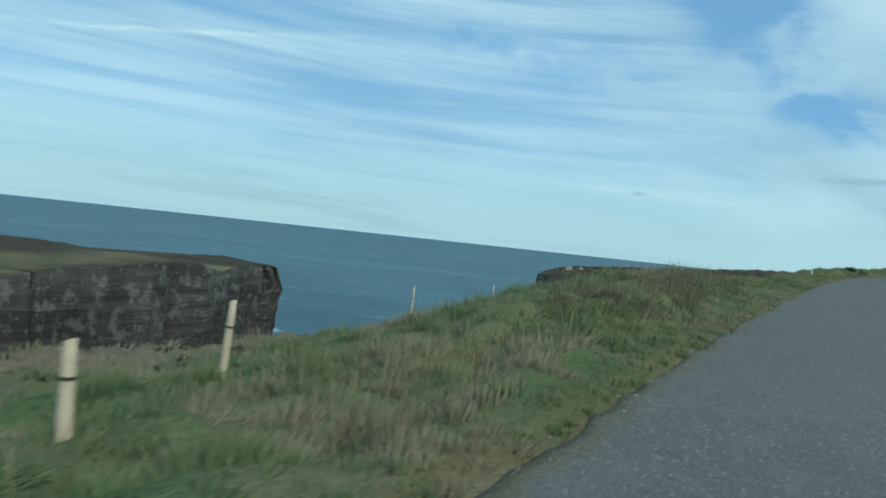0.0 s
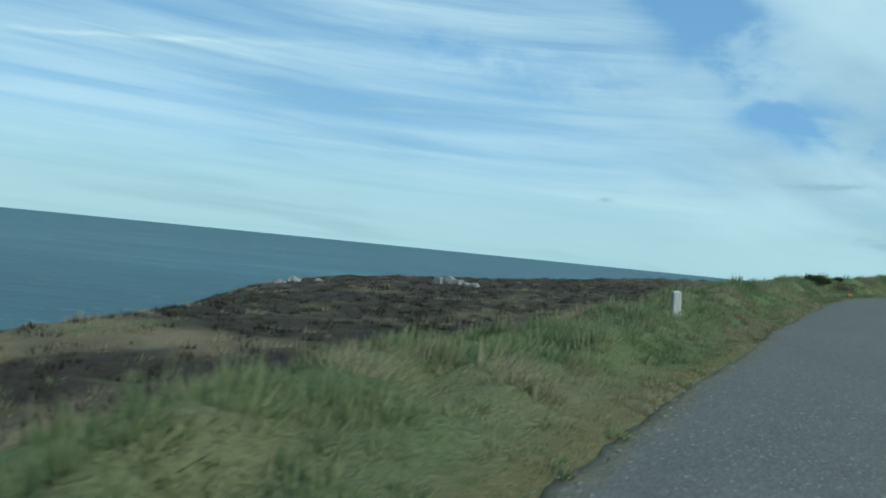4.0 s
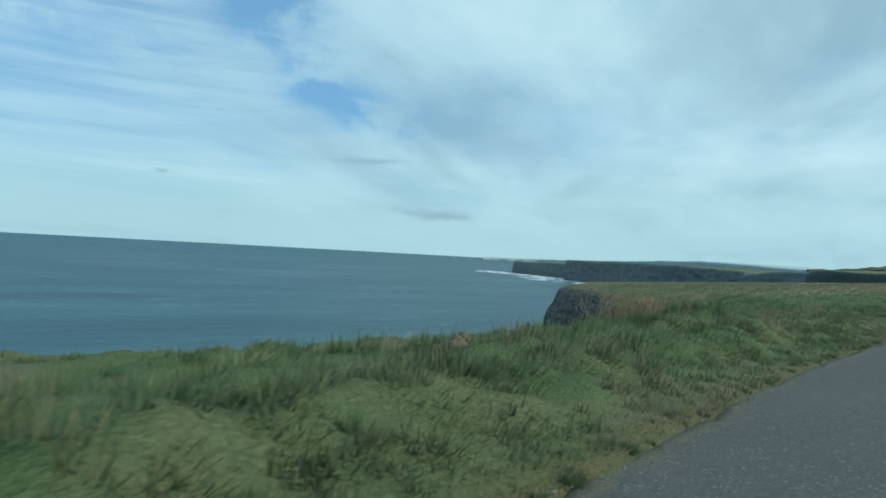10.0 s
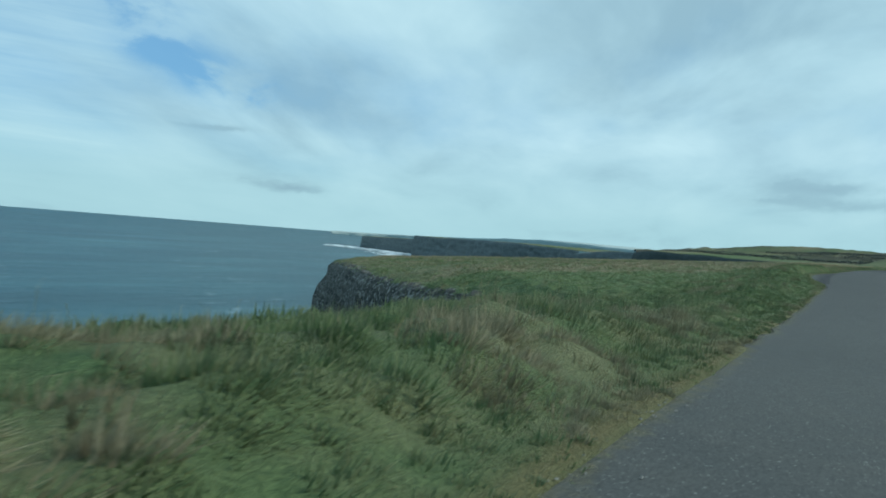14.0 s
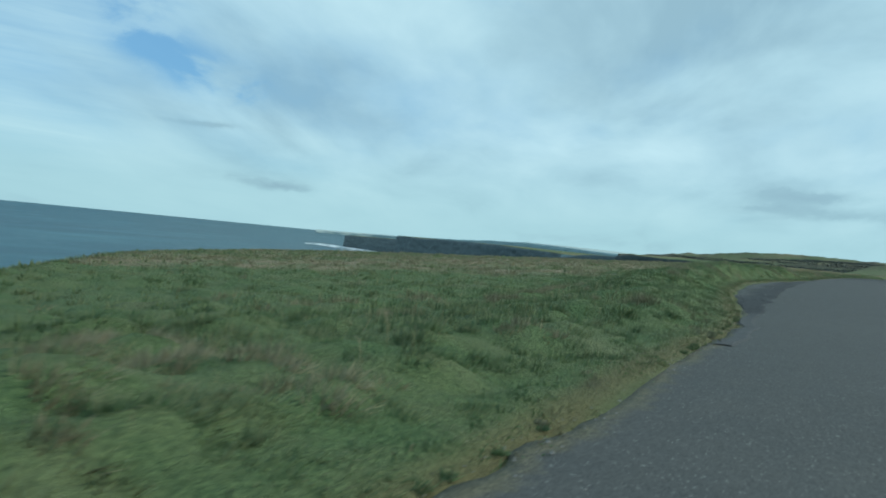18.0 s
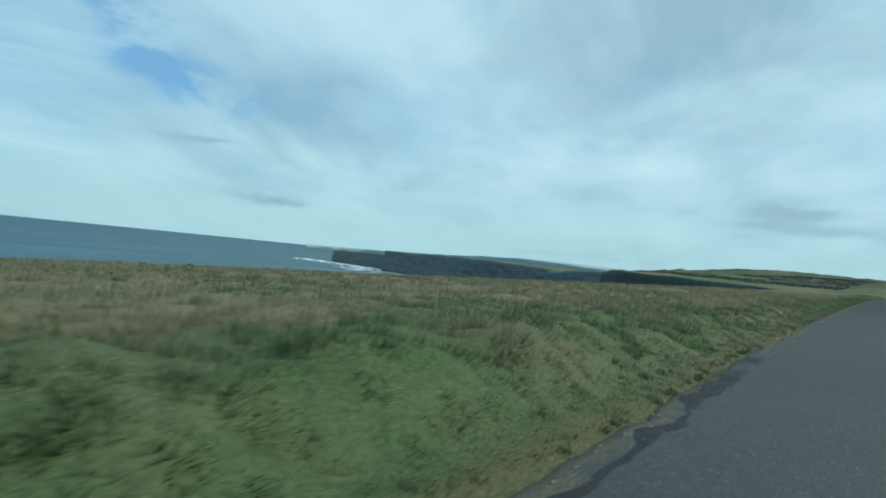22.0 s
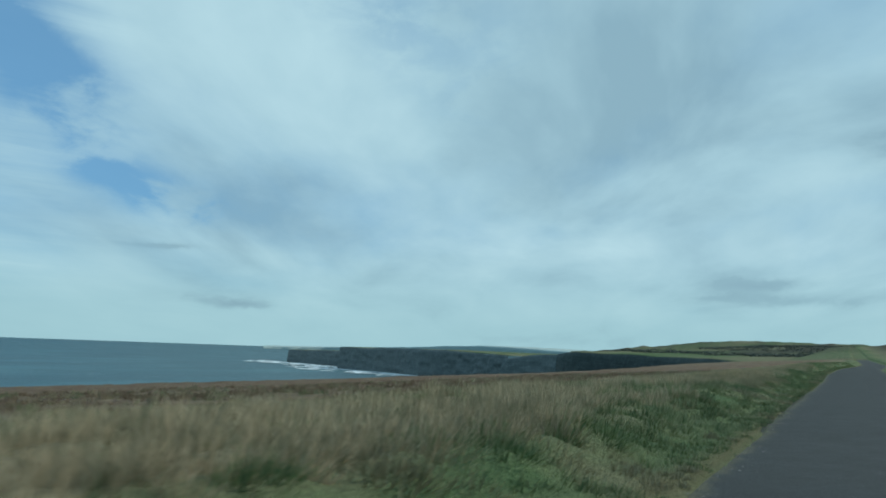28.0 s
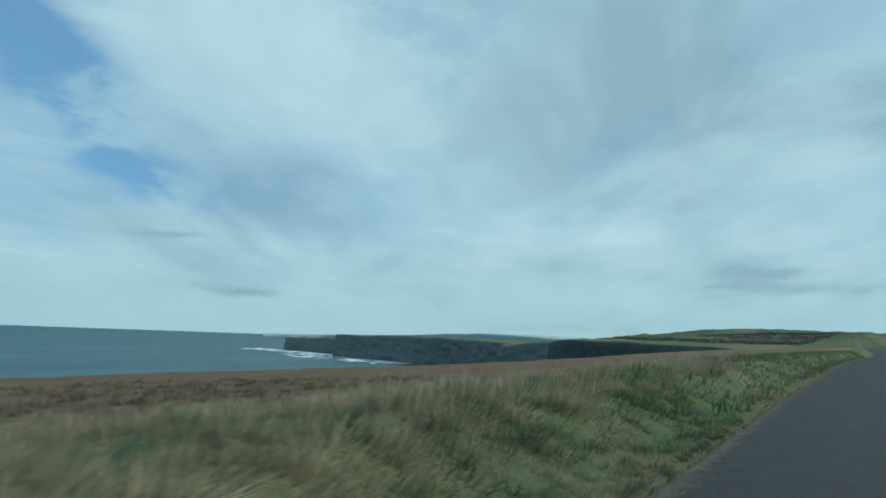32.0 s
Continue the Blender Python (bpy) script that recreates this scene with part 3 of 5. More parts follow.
def ground_z(s, l):
    """Height of the ground at s along, l to the left of the camera's line."""
    s, l = np.broadcast_arrays(np.asarray(s, float), np.asarray(l, float))
    le, lc, zr = road_edge(s), coast(s), road_z(s)
    cr, z8, zm, ze = (table(s, t) for t in (CREST, AT_EIGHT, HALFWAY, AT_EDGE))
    wob = fbm(s * 0.22, l * 0.1, 3, 3) - 0.5
    lb = le + table(s, [(-400, 2.1), (34, 2.1), (44, 1.2), (56, 1.2), (66, 2.1), (158, 2.1), (168, 1.5), (188, 1.5), (198, 2.1), (2000, 2.1)]) + wob * 1.2
    k1, k2, k3, k4 = le + 0.35, lb, np.maximum(lb + 2.2, 7.5), 0.35 * 7.5 + 0.65 * np.maximum(lc, 9)
    k4 = np.minimum(k4, lc - 0.8)
    k3 = np.minimum(k3, k4 - 0.8)

    def step(a, b, x):
        u = np.clip((x - a) / np.maximum(b - a, 0.05), 0, 1)
        return u * u * (3 - 2 * u)
    z = 0.02 + (cr - 0.02) * step(k1, k2, l) + (z8 - cr) * step(k2 + 0.1, k3, l) + (zm - z8) * np.clip((l - k3) / np.maximum(k4 - k3, 0.1), 0, 1) \
        + (ze - zm) * np.clip((l - k4) / np.maximum(lc - k4, 0.1), 0, 1)
    grown = np.clip((l - le - 0.25) / 0.9, 0, 1)
    ws, wl = s + (fbm(s * 0.8, l * 0.8, 23, 2) - 0.5) * 0.5, l + (fbm(s * 0.8, l * 0.8, 27, 2) - 0.5) * 0.5
    rough = tussocks(ws, wl, 0.66, 21) * 0.17 + tussocks(ws, wl * 1.15, 1.25, 25) * 0.26 - 0.20 + (fbm(s * 0.28, l * 0.33, 31, 3) - 0.5) * 0.35 * np.clip((l - le) / 5, 0, 1)
    grown = grown * (1 - 0.45 * np.clip((l - le - 0.6) / 1.2, 0, 1) * np.clip((s - 150) / 25, 0, 1))
    grown = grown * (1 - 0.45 * np.clip((l - 5) / 2, 0, 1) * np.clip((s - 34) / 8, 0, 1) * np.clip((78 - s) / 6, 0, 1))
    z = z + rough * grown * np.interp(l, [0, 3, 6, 12, 60], [1.05, 1.12, 1.05, 0.9, 1.3])
    drop = table(s, [(-400, 0.5), (70, 0.5), (90, 0.8), (138, 1.0), (146, 0.9), (200, 0.8), (230, 1.0), (1300, 1.0)])
    z = z - drop * np.clip(1 - (lc - l) / np.interp(s, [130, 148, 205, 230], [3, 2.2, 2.2, 5]), 0, 1.2) ** 2
    # right of the road
    lr = -3.75
    d = np.clip(lr - l, 0, None)
    right = 0.55 * step(0.3, 2.0, d) + 0.012 * np.clip(d - 3, 0, None) + rough * np.clip((d - 0.3) / 1.0, 0, 1)
    right = right + np.clip(d - 6, 0, 160) * 0.06 * step(600, 1100, s) + 11 * step(14, 110, d) * step(600, 1050, s) + (fbm(s / 55, l / 55, 33, 4) - 0.5) * 7 * step(12, 90, d) * step(420, 800, s)
    z = np.where(l < lr, right, z)
    z = z + (fbm(s / 34, l / 34, 37, 4) - 0.5) * 4 * step(740, 1000, s)
    z = np.where((l <= le - 0.3) & (l >= lr) & (s < 650), -0.10, np.where((l > le - 0.3) & (l <= le + 0.04) & (s < 650), -0.035, z))
    return z + zr


def ground_cover(s, l):
    """Share of green grass, of heather, and of bare verge."""
    le, lc = road_edge(s), coast(s)
    n = fbm(s * 0.16, l * 0.2, 41, 4)
    n2 = fbm(s * 0.6, l * 0.7, 51, 3)
    reach = table(s, [(-60, 9), (0, 9), (25, 7), (33, 4.4), (50, 4.0), (60, 4.6), (66, 5.5), (74, 7), (82, 20), (95, 30), (130, 34), (140, 44), (152, 44), (162, 28), (170, 13), (180, 7), (195, 4.4), (208, 2.6), (240, 2.3), (270, 2.7), (284, 3.6), (290, 2.7),
                      (298, 2.8), (310, 4.3), (335, 4.6), (400, 4), (620, 5), (700, 80), (1300, 80)])
    amp = np.interp(s, [20, 40, 70, 90, 160, 190], [8, 4, 5, 9, 8, 4.5])
    green = 1 - np.clip((l - reach + (n - 0.5) * amp) / np.interp(s, [150, 200], [2.2, 1.2]), 0, 1)
    base = table(s, [(-60, 0.80), (6, 0.80), (9, 0.82), (20, 0.86), (25, 0.85), (38, 0.95), (60, 0.95), (80, 1.05), (100, 0.86), (132, 0.90), (150, 1.2), (185, 1.2), (192, 1.05), (203, 0.75), (235, 0.75), (260, 0.95), (300, 0.85), (1300, 0.85)])
    green = green * np.clip(base + (n2 - 0.5) * 1.2, 0, 1)
    green = np.maximum(green, np.clip((n2 - np.interp(s, [140, 150, 200, 225, 260, 285], [0.6, 0.40, 0.50, 0.6, 0.6, 0.53])) * 5, 0, 0.6) * np.interp(s, [30, 50, 150, 190, 225, 250, 280], [1, 0.6, 1.2, 1.1, 0.8, 0.4, 0.35]))
    green = np.maximum(green, np.clip((l - 22) / 14, 0, 1) * np.interp(s, [145, 160, 205, 222], [0, 1, 1, 0]) * np.clip(0.75 + (n - 0.5) * 2.2, 0, 1))
    hs = table(s, [(-60, 0.3), (20, 0.35), (30, 0.9), (40, 1.0), (60, 1.0), (74, 1.0), (78.5, 0.75), (82, 0.2), (86, 0.0), (165, 0.0), (190, 0.1), (215, 0.1), (245, 0.15), (264, 0.85), (400, 0.95), (600, 0.8), (720, 0.1), (900, 0.15), (1100, 0.6), (1300, 0.7)])
    h0 = table(s, [(-60, 10), (25, 7), (36, 4.4), (50, 4.2), (60, 5), (66, 6), (76, 7), (82, 12), (160, 16), (200, 12), (230, 14), (250, 13), (268, 9), (288, 7.5), (320, 8.5), (600, 10), (700, -200), (1300, -200)])
    heath = hs * np.clip((l - h0 + (n - 0.5) * amp) / 3.5, 0, 1) * np.clip(np.interp(s, [78, 100], [1.15, 0.9]) + (n2 - 0.5) * 1.6, 0, 1)
    heath = heath * (1 - 0.75 * np.clip((l - 8) / 3, 0, 1) * np.interp(s, [34, 40, 54, 62], [0, 1, 1, 0]) * np.clip((n - 0.50) * 7, 0, 1))
    bare = np.clip(1 - np.abs(l - le - 0.08 + (n2 - 0.5) * 0.3) / 0.34, 0, 1) * 0.9
    green = np.where(l < -3.7, np.clip(np.clip(1 - (-l - 6) / 12, 0.45, 1) + (n - 0.5) * 1.5, 0, 1), green)
    heath = np.where(l < -3.7, np.interp(s, [330, 560], [0, 0.85]) * np.clip((-l - 10) / 20, 0, 1), heath)
    return green, heath, bare


def land_columns():
    return np.concatenate([np.arange(-300, -60, 6.0), np.arange(-60, -12, 1.0), np.arange(-12, 340, 0.24), np.arange(340, 345, 0.5), np.arange(345, 500, 1.5), np.arange(500, 1301, 8.0)])


def build_land():
    s = land_columns()
    lc = coast(s)
    near = np.concatenate([np.arange(0.9, 6.0, 0.17), np.arange(6.0, 9.0, 0.27)])
    u = (np.arange(1, 56) / 55.0) ** 1.25
    tight = np.minimum(1, (lc - 1.4) / 8.3)[None, :]
    nl = 0.9 + (near[:, None] - 0.9) * tight
    l9 = 0.9 + 8.1 * tight
    left = np.concatenate([nl, l9 + (lc[None, :] - l9) * u[:, None]])
    right = -np.concatenate([[600, 420, 280, 190, 130, 90, 60, 42, 30, 22, 17, 13, 10.5, 8.5], np.arange(7.5, 3.7, -0.32), [3.4, 1.5]])
    fade = np.interp(s, [20, 50, 110, 140], [1, 0.03, 0.03, 1])  # inside of the bend: keep the sheet from folding
    rr = np.repeat(right[:, None], len(s), 1)
    rr = np.where(rr < -36, -36 + (rr + 36) * fade[None, :], rr)
    l = np.concatenate([rr, left])
    ss = np.repeat(s[None, :], len(l), 0)
    z = ground_z(ss, l)
    x, y = plan(ss, l)
    g, h, b = ground_cover(ss, l)
    # cliff rows below the edge
    rows = 30
    top = z[-1]
    down = (np.arange(1, rows + 1) / rows) ** 1.15
    cz = top[None, :] + (SEA - 3 - top)[None, :] * down[:, None]
    ledge = (fbm(ss[0][None, :] * 0.10, cz * 0.5, 61, 5) - 0.45) * 6.0 + (vnoise(ss[0][None, :] * 0.35, cz * 1.4, 71) - 0.5) * 2.0
    lip = np.clip(down * 12, 0, 1)[:, None]
    cl = l[-1][None, :] + lip * (ledge + 1.2) + down[:, None] * 4.0
    cx, cy = plan(np.repeat(s[None, :], rows, 0), cl)
    verts = np.stack([np.concatenate([x, cx]), np.concatenate([y, cy]), np.concatenate([z, cz])], -1)
    nr, nc = verts.shape[:2]
    n_top = len(l)
    faces = grid_faces(nr, nc, True)
    fm = np.repeat(np.where(np.arange(nr - 1) >= n_top - 1, 1, 0), nc - 1).reshape(nr - 1, nc - 1)
    bare_rim = (lc[None, :] - l) < 1.7 * np.interp(s, [147, 151, 205, 212], [0, 1, 1, 0])[None, :] * (0.3 + 1.4 * fbm(ss * 0.5, l * 0.5, 67, 2))
    fm[:n_top - 1][bare_rim[1:, 1:]] = 1
    fm = fm.ravel()
    me = mesh_from("ground", verts.reshape(-1, 3), faces, [TURF, ROCK], True, fm)
    at = me.attributes.new("cover", "FLOAT_COLOR", "POINT")
    c = np.zeros((nr * nc, 4), np.float32)
    c[:n_top * nc, 0], c[:n_top * nc, 1], c[:n_top * nc, 2] = g.ravel(), h.ravel(), b.ravel()
    c[:, 3] = np.concatenate([np.repeat(np.interp(s, [150, 170, 640, 720], [0, 1, 1, 0])[None, :], nr, 0)]).ravel()
    c[:, 3] *= np.concatenate([np.where(l > -3.7, 1.0, 0.0), np.ones((rows, nc))]).ravel()
    at.data.foreach_set("color", c.ravel())
    tagged(new("ground", me), "windswept green and straw-coloured coastal grassland ending in dark cliffs", "ground", kind="structure")
    # hollow inside the bend
    x, y = np.meshgrid(np.arange(58, 118, 2.0), np.arange(-34, 46, 2.0))
    v = np.stack([x, y, 0.5 + (fbm(x * 0.1, y * 0.1, 43, 3) - 0.5) * 0.5], -1)
    me = mesh_from("inland_ground", v.reshape(-1, 3), grid_faces(*x.shape), [TURF])
    c = np.zeros((x.size, 4), np.float32)
    c[:, 0] = np.clip(0.3 + fbm(x * 0.15, y * 0.15, 45, 3), 0, 1).ravel()
    me.attributes.new("cover", "FLOAT_COLOR", "POINT").data.foreach_set("color", c.ravel())
    tagged(new("inland_ground", me), "rough grass in the hollow inside the bend", "ground", kind="structure")


def build_road():
    s = np.concatenate([np.arange(-120, 345, 0.25), np.arange(345, 640, 2.0)])
    le = road_edge(s) + edge_rag(s)
    bay = np.clip(le - 1.9, 0, None)
    lmain = np.where((s > 150) & (s < 212), np.minimum(le, 1.55 + edge_rag(s + 40) * 1.2), le)
    lr = -3.75 + edge_rag(s + 300)
    f = np.array([0, 0.03, 0.08, 0.2, 0.35, 0.5, 0.65, 0.8, 0.9, 0.95, 0.98, 1.0])
    l = lr[None, :] + (lmain - lr)[None, :] * f[:, None]
    z = road_z(s)[None, :] + 0.03 - 0.05 * (2 * f[:, None] - 1) ** 2 + (fbm(s[None, :] * 0.4, l * 0.6, 81, 3) - 0.5) * 0.03
    low = np.stack([z[0] - 0.16, z[-1] - 0.16])
    l = np.concatenate([l[:1] - 0.05, l, l[-1:] + 0.05])
    z = np.concatenate([low[:1], z, low[1:]])
    x, y = plan(np.repeat(s[None, :], len(l), 0), l)
    v = np.stack([x, y, z], -1)
    me = mesh_from("road", v.reshape(-1, 3), grid_faces(len(l), len(s), True), [ASPHALT])
    at = me.attributes.new("dirt", "FLOAT", "POINT")
    at.data.foreach_set("value", np.clip(1 - np.minimum(lmain[None, :] - l, l - lr[None, :]) / 0.45, 0, 1).ravel().astype(np.float32))
    # Values follow glare and exposure along the road, painted into its tone.
    at = me.attributes.new("bleached", "FLOAT", "POINT")
    at.data.foreach_set("value", np.repeat(np.interp(s, [0, 60, 90, 120, 160, 215, 245, 330], [0.85, 0.8, 0.57, 0.48, 0.40, 0.36, 0.10, 0.05])[None, :], len(l), 0).ravel().astype(np.float32))
    tagged(new("road", me), "narrow grey chipped-asphalt road with ragged grassy edges", "road", kind="structure")
    # lay-by of wet gravel beside the road
    k = (s > 157) & (s < 208)
    s2 = s[k]
    le2, lm2 = le[k], lmain[k] - 0.35
    f = np.linspace(0, 1, 8)
    l = lm2[None, :] + np.clip(le2 - lm2, 0.02, None)[None, :] * f[:, None]
    z = road_z(s2)[None, :] + 0.004 - 0.03 * f[:, None] + (fbm(s2[None, :] * 0.8, l, 91, 4) - 0.5) * 0.03
    z[-1] -= 0.1
    z[0] -= 0.05
    x, y = plan(np.repeat(s2[None, :], len(l), 0), l)
    me = mesh_from("lay_by", np.stack([x, y, z], -1).reshape(-1, 3), grid_faces(len(l), len(s2), True), [GRAVEL])
    wide = np.clip((l - lm2[None, :] - 0.35) / 1.5, 0, 1)
    me.attributes.new("damp", "FLOAT", "POINT").data.foreach_set("value", (np.clip(1.15 - 1.5 * wide, 0, 1) * np.interp(s2, [160, 164, 196, 204], [0, 1, 1, 0.3])[None, :]).ravel().astype(np.float32))
    me.attributes.new("moss", "FLOAT", "POINT").data.foreach_set("value", (np.clip(wide * 2.2 - 0.4, 0, 1) * np.interp(s2, [165, 172, 200], [0.2, 1, 1])[None, :]).ravel().astype(np.float32))
    tagged(new("lay_by", me), "dark damp gravel lay-by beside the asphalt road", "lay-by", kind="structure")


def build_sea():
    r = np.concatenate([[0.0], np.linspace(60, 2600, 40), np.linspace(2700, 4850, 24)])
    a = np.linspace(0, 2 * math.pi, 181)
    rr, aa = np.meshgrid(r, a, indexing="ij")
    rise = np.clip((rr - 2600) / 2250, 0, 1) ** 2 * 57.0
    v = np.stack([150 + rr * np.sin(aa), 90 + rr * np.cos(aa), SEA + rise], -1)
    me = mesh_from("sea", v.reshape(-1, 3), grid_faces(len(r), len(a), True), [WATER])
    tagged(new("sea", me), "open teal-blue sea with light chop under hazy sky", "sea", kind="structure")


def cliff_coast(name, points, profile, label, mats, step=9.0, seed=0, amp=16.0, rows=14, foot=None, moor=None, scrub=0):
    """A stretch of far coast: a cliff along points (x, y, top z), land behind it (to the left of the walk along them) by profile (metres inland, rise)."""
    p = np.array(points, float)
    d = np.concatenate([[0], np.cumsum(np.hypot(*np.diff(p[:, :2], axis=0).T))])
    t = np.arange(0, d[-1], step)
    x, y, zt = (np.interp(t, d, p[:, k]) for k in range(3))
    tx, ty = np.gradient(x), np.gradient(y)
    ln = np.maximum(np.hypot(tx, ty), 1e-6)
    nx, ny = -ty / ln, tx / ln  # inland
    nx, ny = (np.convolve(np.pad(q, 12, mode="edge"), np.ones(25) / 25, "valid") for q in (nx, ny))
    wig = (fbm(t / 90, t * 0, seed, 5) - 0.5) * amp * 2
    zt = zt + (fbm(t / 140, t * 0 + 3, seed + 7, 4) - 0.5) * 5
    lv = []
    for dist, rise in reversed(profile):
        rough = (fbm(t / 60, t * 0 + dist / 60, seed + 13, 4) - 0.5) * min(dist / 25, 7)
        lv.append((x + nx * (wig + dist), y + ny * (wig + dist), zt + rise + rough))
    base = SEA - 3 if foot is None else foot
    for k in range(1, rows + 1):
        f = k / rows
        z = zt + (base - zt) * f
        led = (fbm(t / 26, z / 9, seed + 23, 4) - 0.5) * amp * 0.55
        off = wig - 1.5 - f * 9 + led
        lv.append((x + nx * off, y + ny * off, z))
    v = np.stack([np.stack(q, -1) for q in lv])
    fm = np.repeat(np.where(np.arange(len(lv) - 1) >= len(profile) - 1, 1, 0), len(t) - 1)
    me = mesh_from(name, v.reshape(-1, 3), grid_faces(len(lv), len(t), True), mats, True, fm)
    at = me.attributes.new("cover", "FLOAT_COLOR", "POINT")
    c = np.zeros((v.shape[0] * v.shape[1], 4), np.float32)
    g = fbm(v[..., 0] / 120, v[..., 1] / 120, seed + 31, 3)
    c[:, 0] = np.clip((g.ravel() - 0.25) * 2.6, 0.45, 1)
    if moor:
        dist = np.array([q[0] for q in reversed(profile)] + [0] * rows)[:, None] + 0 * g
        c[:, 1] = (np.clip((dist - moor) / 120 + (g - 0.5) * 4, 0, 1)).ravel() * 0.85
    at.data.foreach_set("color", c.ravel())
    if scrub:
        # low dark bushes dotted over the upper slope and along its walls
        rng = np.random.default_rng(seed)
        up = [k for k, (dist, rise) in enumerate(reversed(profile)) if 200 < dist < 420 or 85 < dist < 100]
        k = rng.choice(up, scrub)
        c, n = rng.integers(0, len(t) - 1, scrub), 18
        f, h = rng.uniform(0, 1, (scrub, 1)), rng.uniform(0, 1, (scrub, 1))
        root = (v[k, c] * (1 - f) + v[k - 1, c] * f) * (1 - h) + (v[k, c + 1] * (1 - f) + v[k - 1, c + 1] * f) * h
        big = rng.uniform(0.8, 2.6, (scrub, 1, 1))
        off = rng.normal(0, 1, (scrub, n, 3)) * [1.6, 1.6, 0.45] * big
        off[..., 2] = np.abs(off[..., 2])
        p = (root[:, None, :] + off).reshape(-1, 3)
        e1 = rng.normal(0, 1, p.shape)
        e2 = np.cross(e1, rng.normal(0, 1, p.shape))
        w = np.repeat(big.ravel(), n)[:, None] * 0.42
        e1, e2 = e1 / np.linalg.norm(e1, axis=1, keepdims=True) * w, e2 / np.linalg.norm(e2, axis=1, keepdims=True) * w * 0.7
        q = np.stack([p - e1, p + e2, p + e1, p - e2], 1).reshape(-1, 3)
        tagged(new("hillside_scrub", mesh_from("hillside_scrub", q, np.arange(len(q)).reshape(-1, 4), [SCRUB], False)), "low dark scrub dotted over the far hillside", "scrub", kind="stuff")
    return tagged(new(name, me), label, "cliff coast", kind="structure")


def surf(name, points, width, seed, label):
    """A broken strip of white water at a cliff's foot."""
    p = np.array(points, float)
    d = np.concatenate([[0], np.cumsum(np.hypot(*np.diff(p, axis=0).T))])
    t = np.arange(0, d[-1], 6.0)
    x, y = np.interp(t, d, p[:, 0]), np.interp(t, d, p[:, 1])
    tx, ty = np.gradient(x), np.gradient(y)
    ln = np.maximum(np.hypot(tx, ty), 1e-6)
    nx, ny = ty / ln, -tx / ln
    vs, fs = [], []
    for lane in range(5):
        off = width * lane / 4
        w = np.clip((fbm(t / 45, t * 0 + lane * 2.3, seed + lane, 4) - 0.34 - 0.04 * lane) * width * 1.6, 0, width * 0.3)
        z = SEA + 0.6 + 0 * t
        r2 = np.hypot(x - 150, y - 90)
        z = z + np.clip((r2 - 2600) / 2250, 0, 1) ** 2 * 57.0 + 0.3
        a = np.stack([x + nx * off, y + ny * off, z], -1)
        m = np.stack([x + nx * (off + w / 2), y + ny * (off + w / 2), z + 0.8 * (w > 0)], -1)
        b = np.stack([x + nx * (off + w + 0.02), y + ny * (off + w + 0.02), z], -1)
        f = grid_faces(3, len(t)) + sum(len(q) for q in vs)
        vs.append(np.concatenate([a, m, b]))
        fs.append(f)
    me = mesh_from(name, np.concatenate(vs), np.concatenate(fs), [FOAM])
    tagged(new(name, me), label, "surf", kind="stuff")


def build_far():
    m = [TURF, HAZED_ROCK]
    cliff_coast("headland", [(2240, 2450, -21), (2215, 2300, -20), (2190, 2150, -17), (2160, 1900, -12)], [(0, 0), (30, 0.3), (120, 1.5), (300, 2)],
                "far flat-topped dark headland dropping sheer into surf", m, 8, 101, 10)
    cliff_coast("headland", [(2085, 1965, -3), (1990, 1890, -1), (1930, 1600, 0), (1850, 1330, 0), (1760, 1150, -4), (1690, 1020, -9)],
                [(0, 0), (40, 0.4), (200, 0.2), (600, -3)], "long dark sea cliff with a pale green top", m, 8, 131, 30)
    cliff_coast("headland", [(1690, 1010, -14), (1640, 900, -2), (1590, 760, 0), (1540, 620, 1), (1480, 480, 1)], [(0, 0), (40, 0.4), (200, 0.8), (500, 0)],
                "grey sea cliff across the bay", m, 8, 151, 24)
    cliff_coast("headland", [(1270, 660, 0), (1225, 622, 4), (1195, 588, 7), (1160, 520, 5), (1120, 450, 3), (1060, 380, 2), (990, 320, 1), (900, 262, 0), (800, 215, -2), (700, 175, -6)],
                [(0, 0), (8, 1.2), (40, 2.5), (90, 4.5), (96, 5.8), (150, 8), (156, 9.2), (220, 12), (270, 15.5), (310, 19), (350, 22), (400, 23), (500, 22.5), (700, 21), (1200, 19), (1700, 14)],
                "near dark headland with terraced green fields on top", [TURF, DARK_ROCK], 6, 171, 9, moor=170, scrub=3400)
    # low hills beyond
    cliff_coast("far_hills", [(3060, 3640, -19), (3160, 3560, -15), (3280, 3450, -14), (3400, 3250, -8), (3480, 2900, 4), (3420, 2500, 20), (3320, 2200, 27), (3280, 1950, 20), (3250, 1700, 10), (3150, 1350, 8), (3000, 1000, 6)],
                [(0, 0), (120, 2), (400, 4), (800, 0)], "low hills tinted pale for haze beyond the cliffs", [HAZY, HAZY], 20, 191, 20)
    surf("surf", [(2225, 2560), (2225, 2450), (2200, 2300), (2150, 2060), (2080, 1990)], 150, 201, "white surf breaking at the cliff foot")
    surf("surf", [(2080, 1975), (1975, 1880), (1930, 1640), (1860, 1400)], 140, 211, "white surf breaking at the cliff foot")


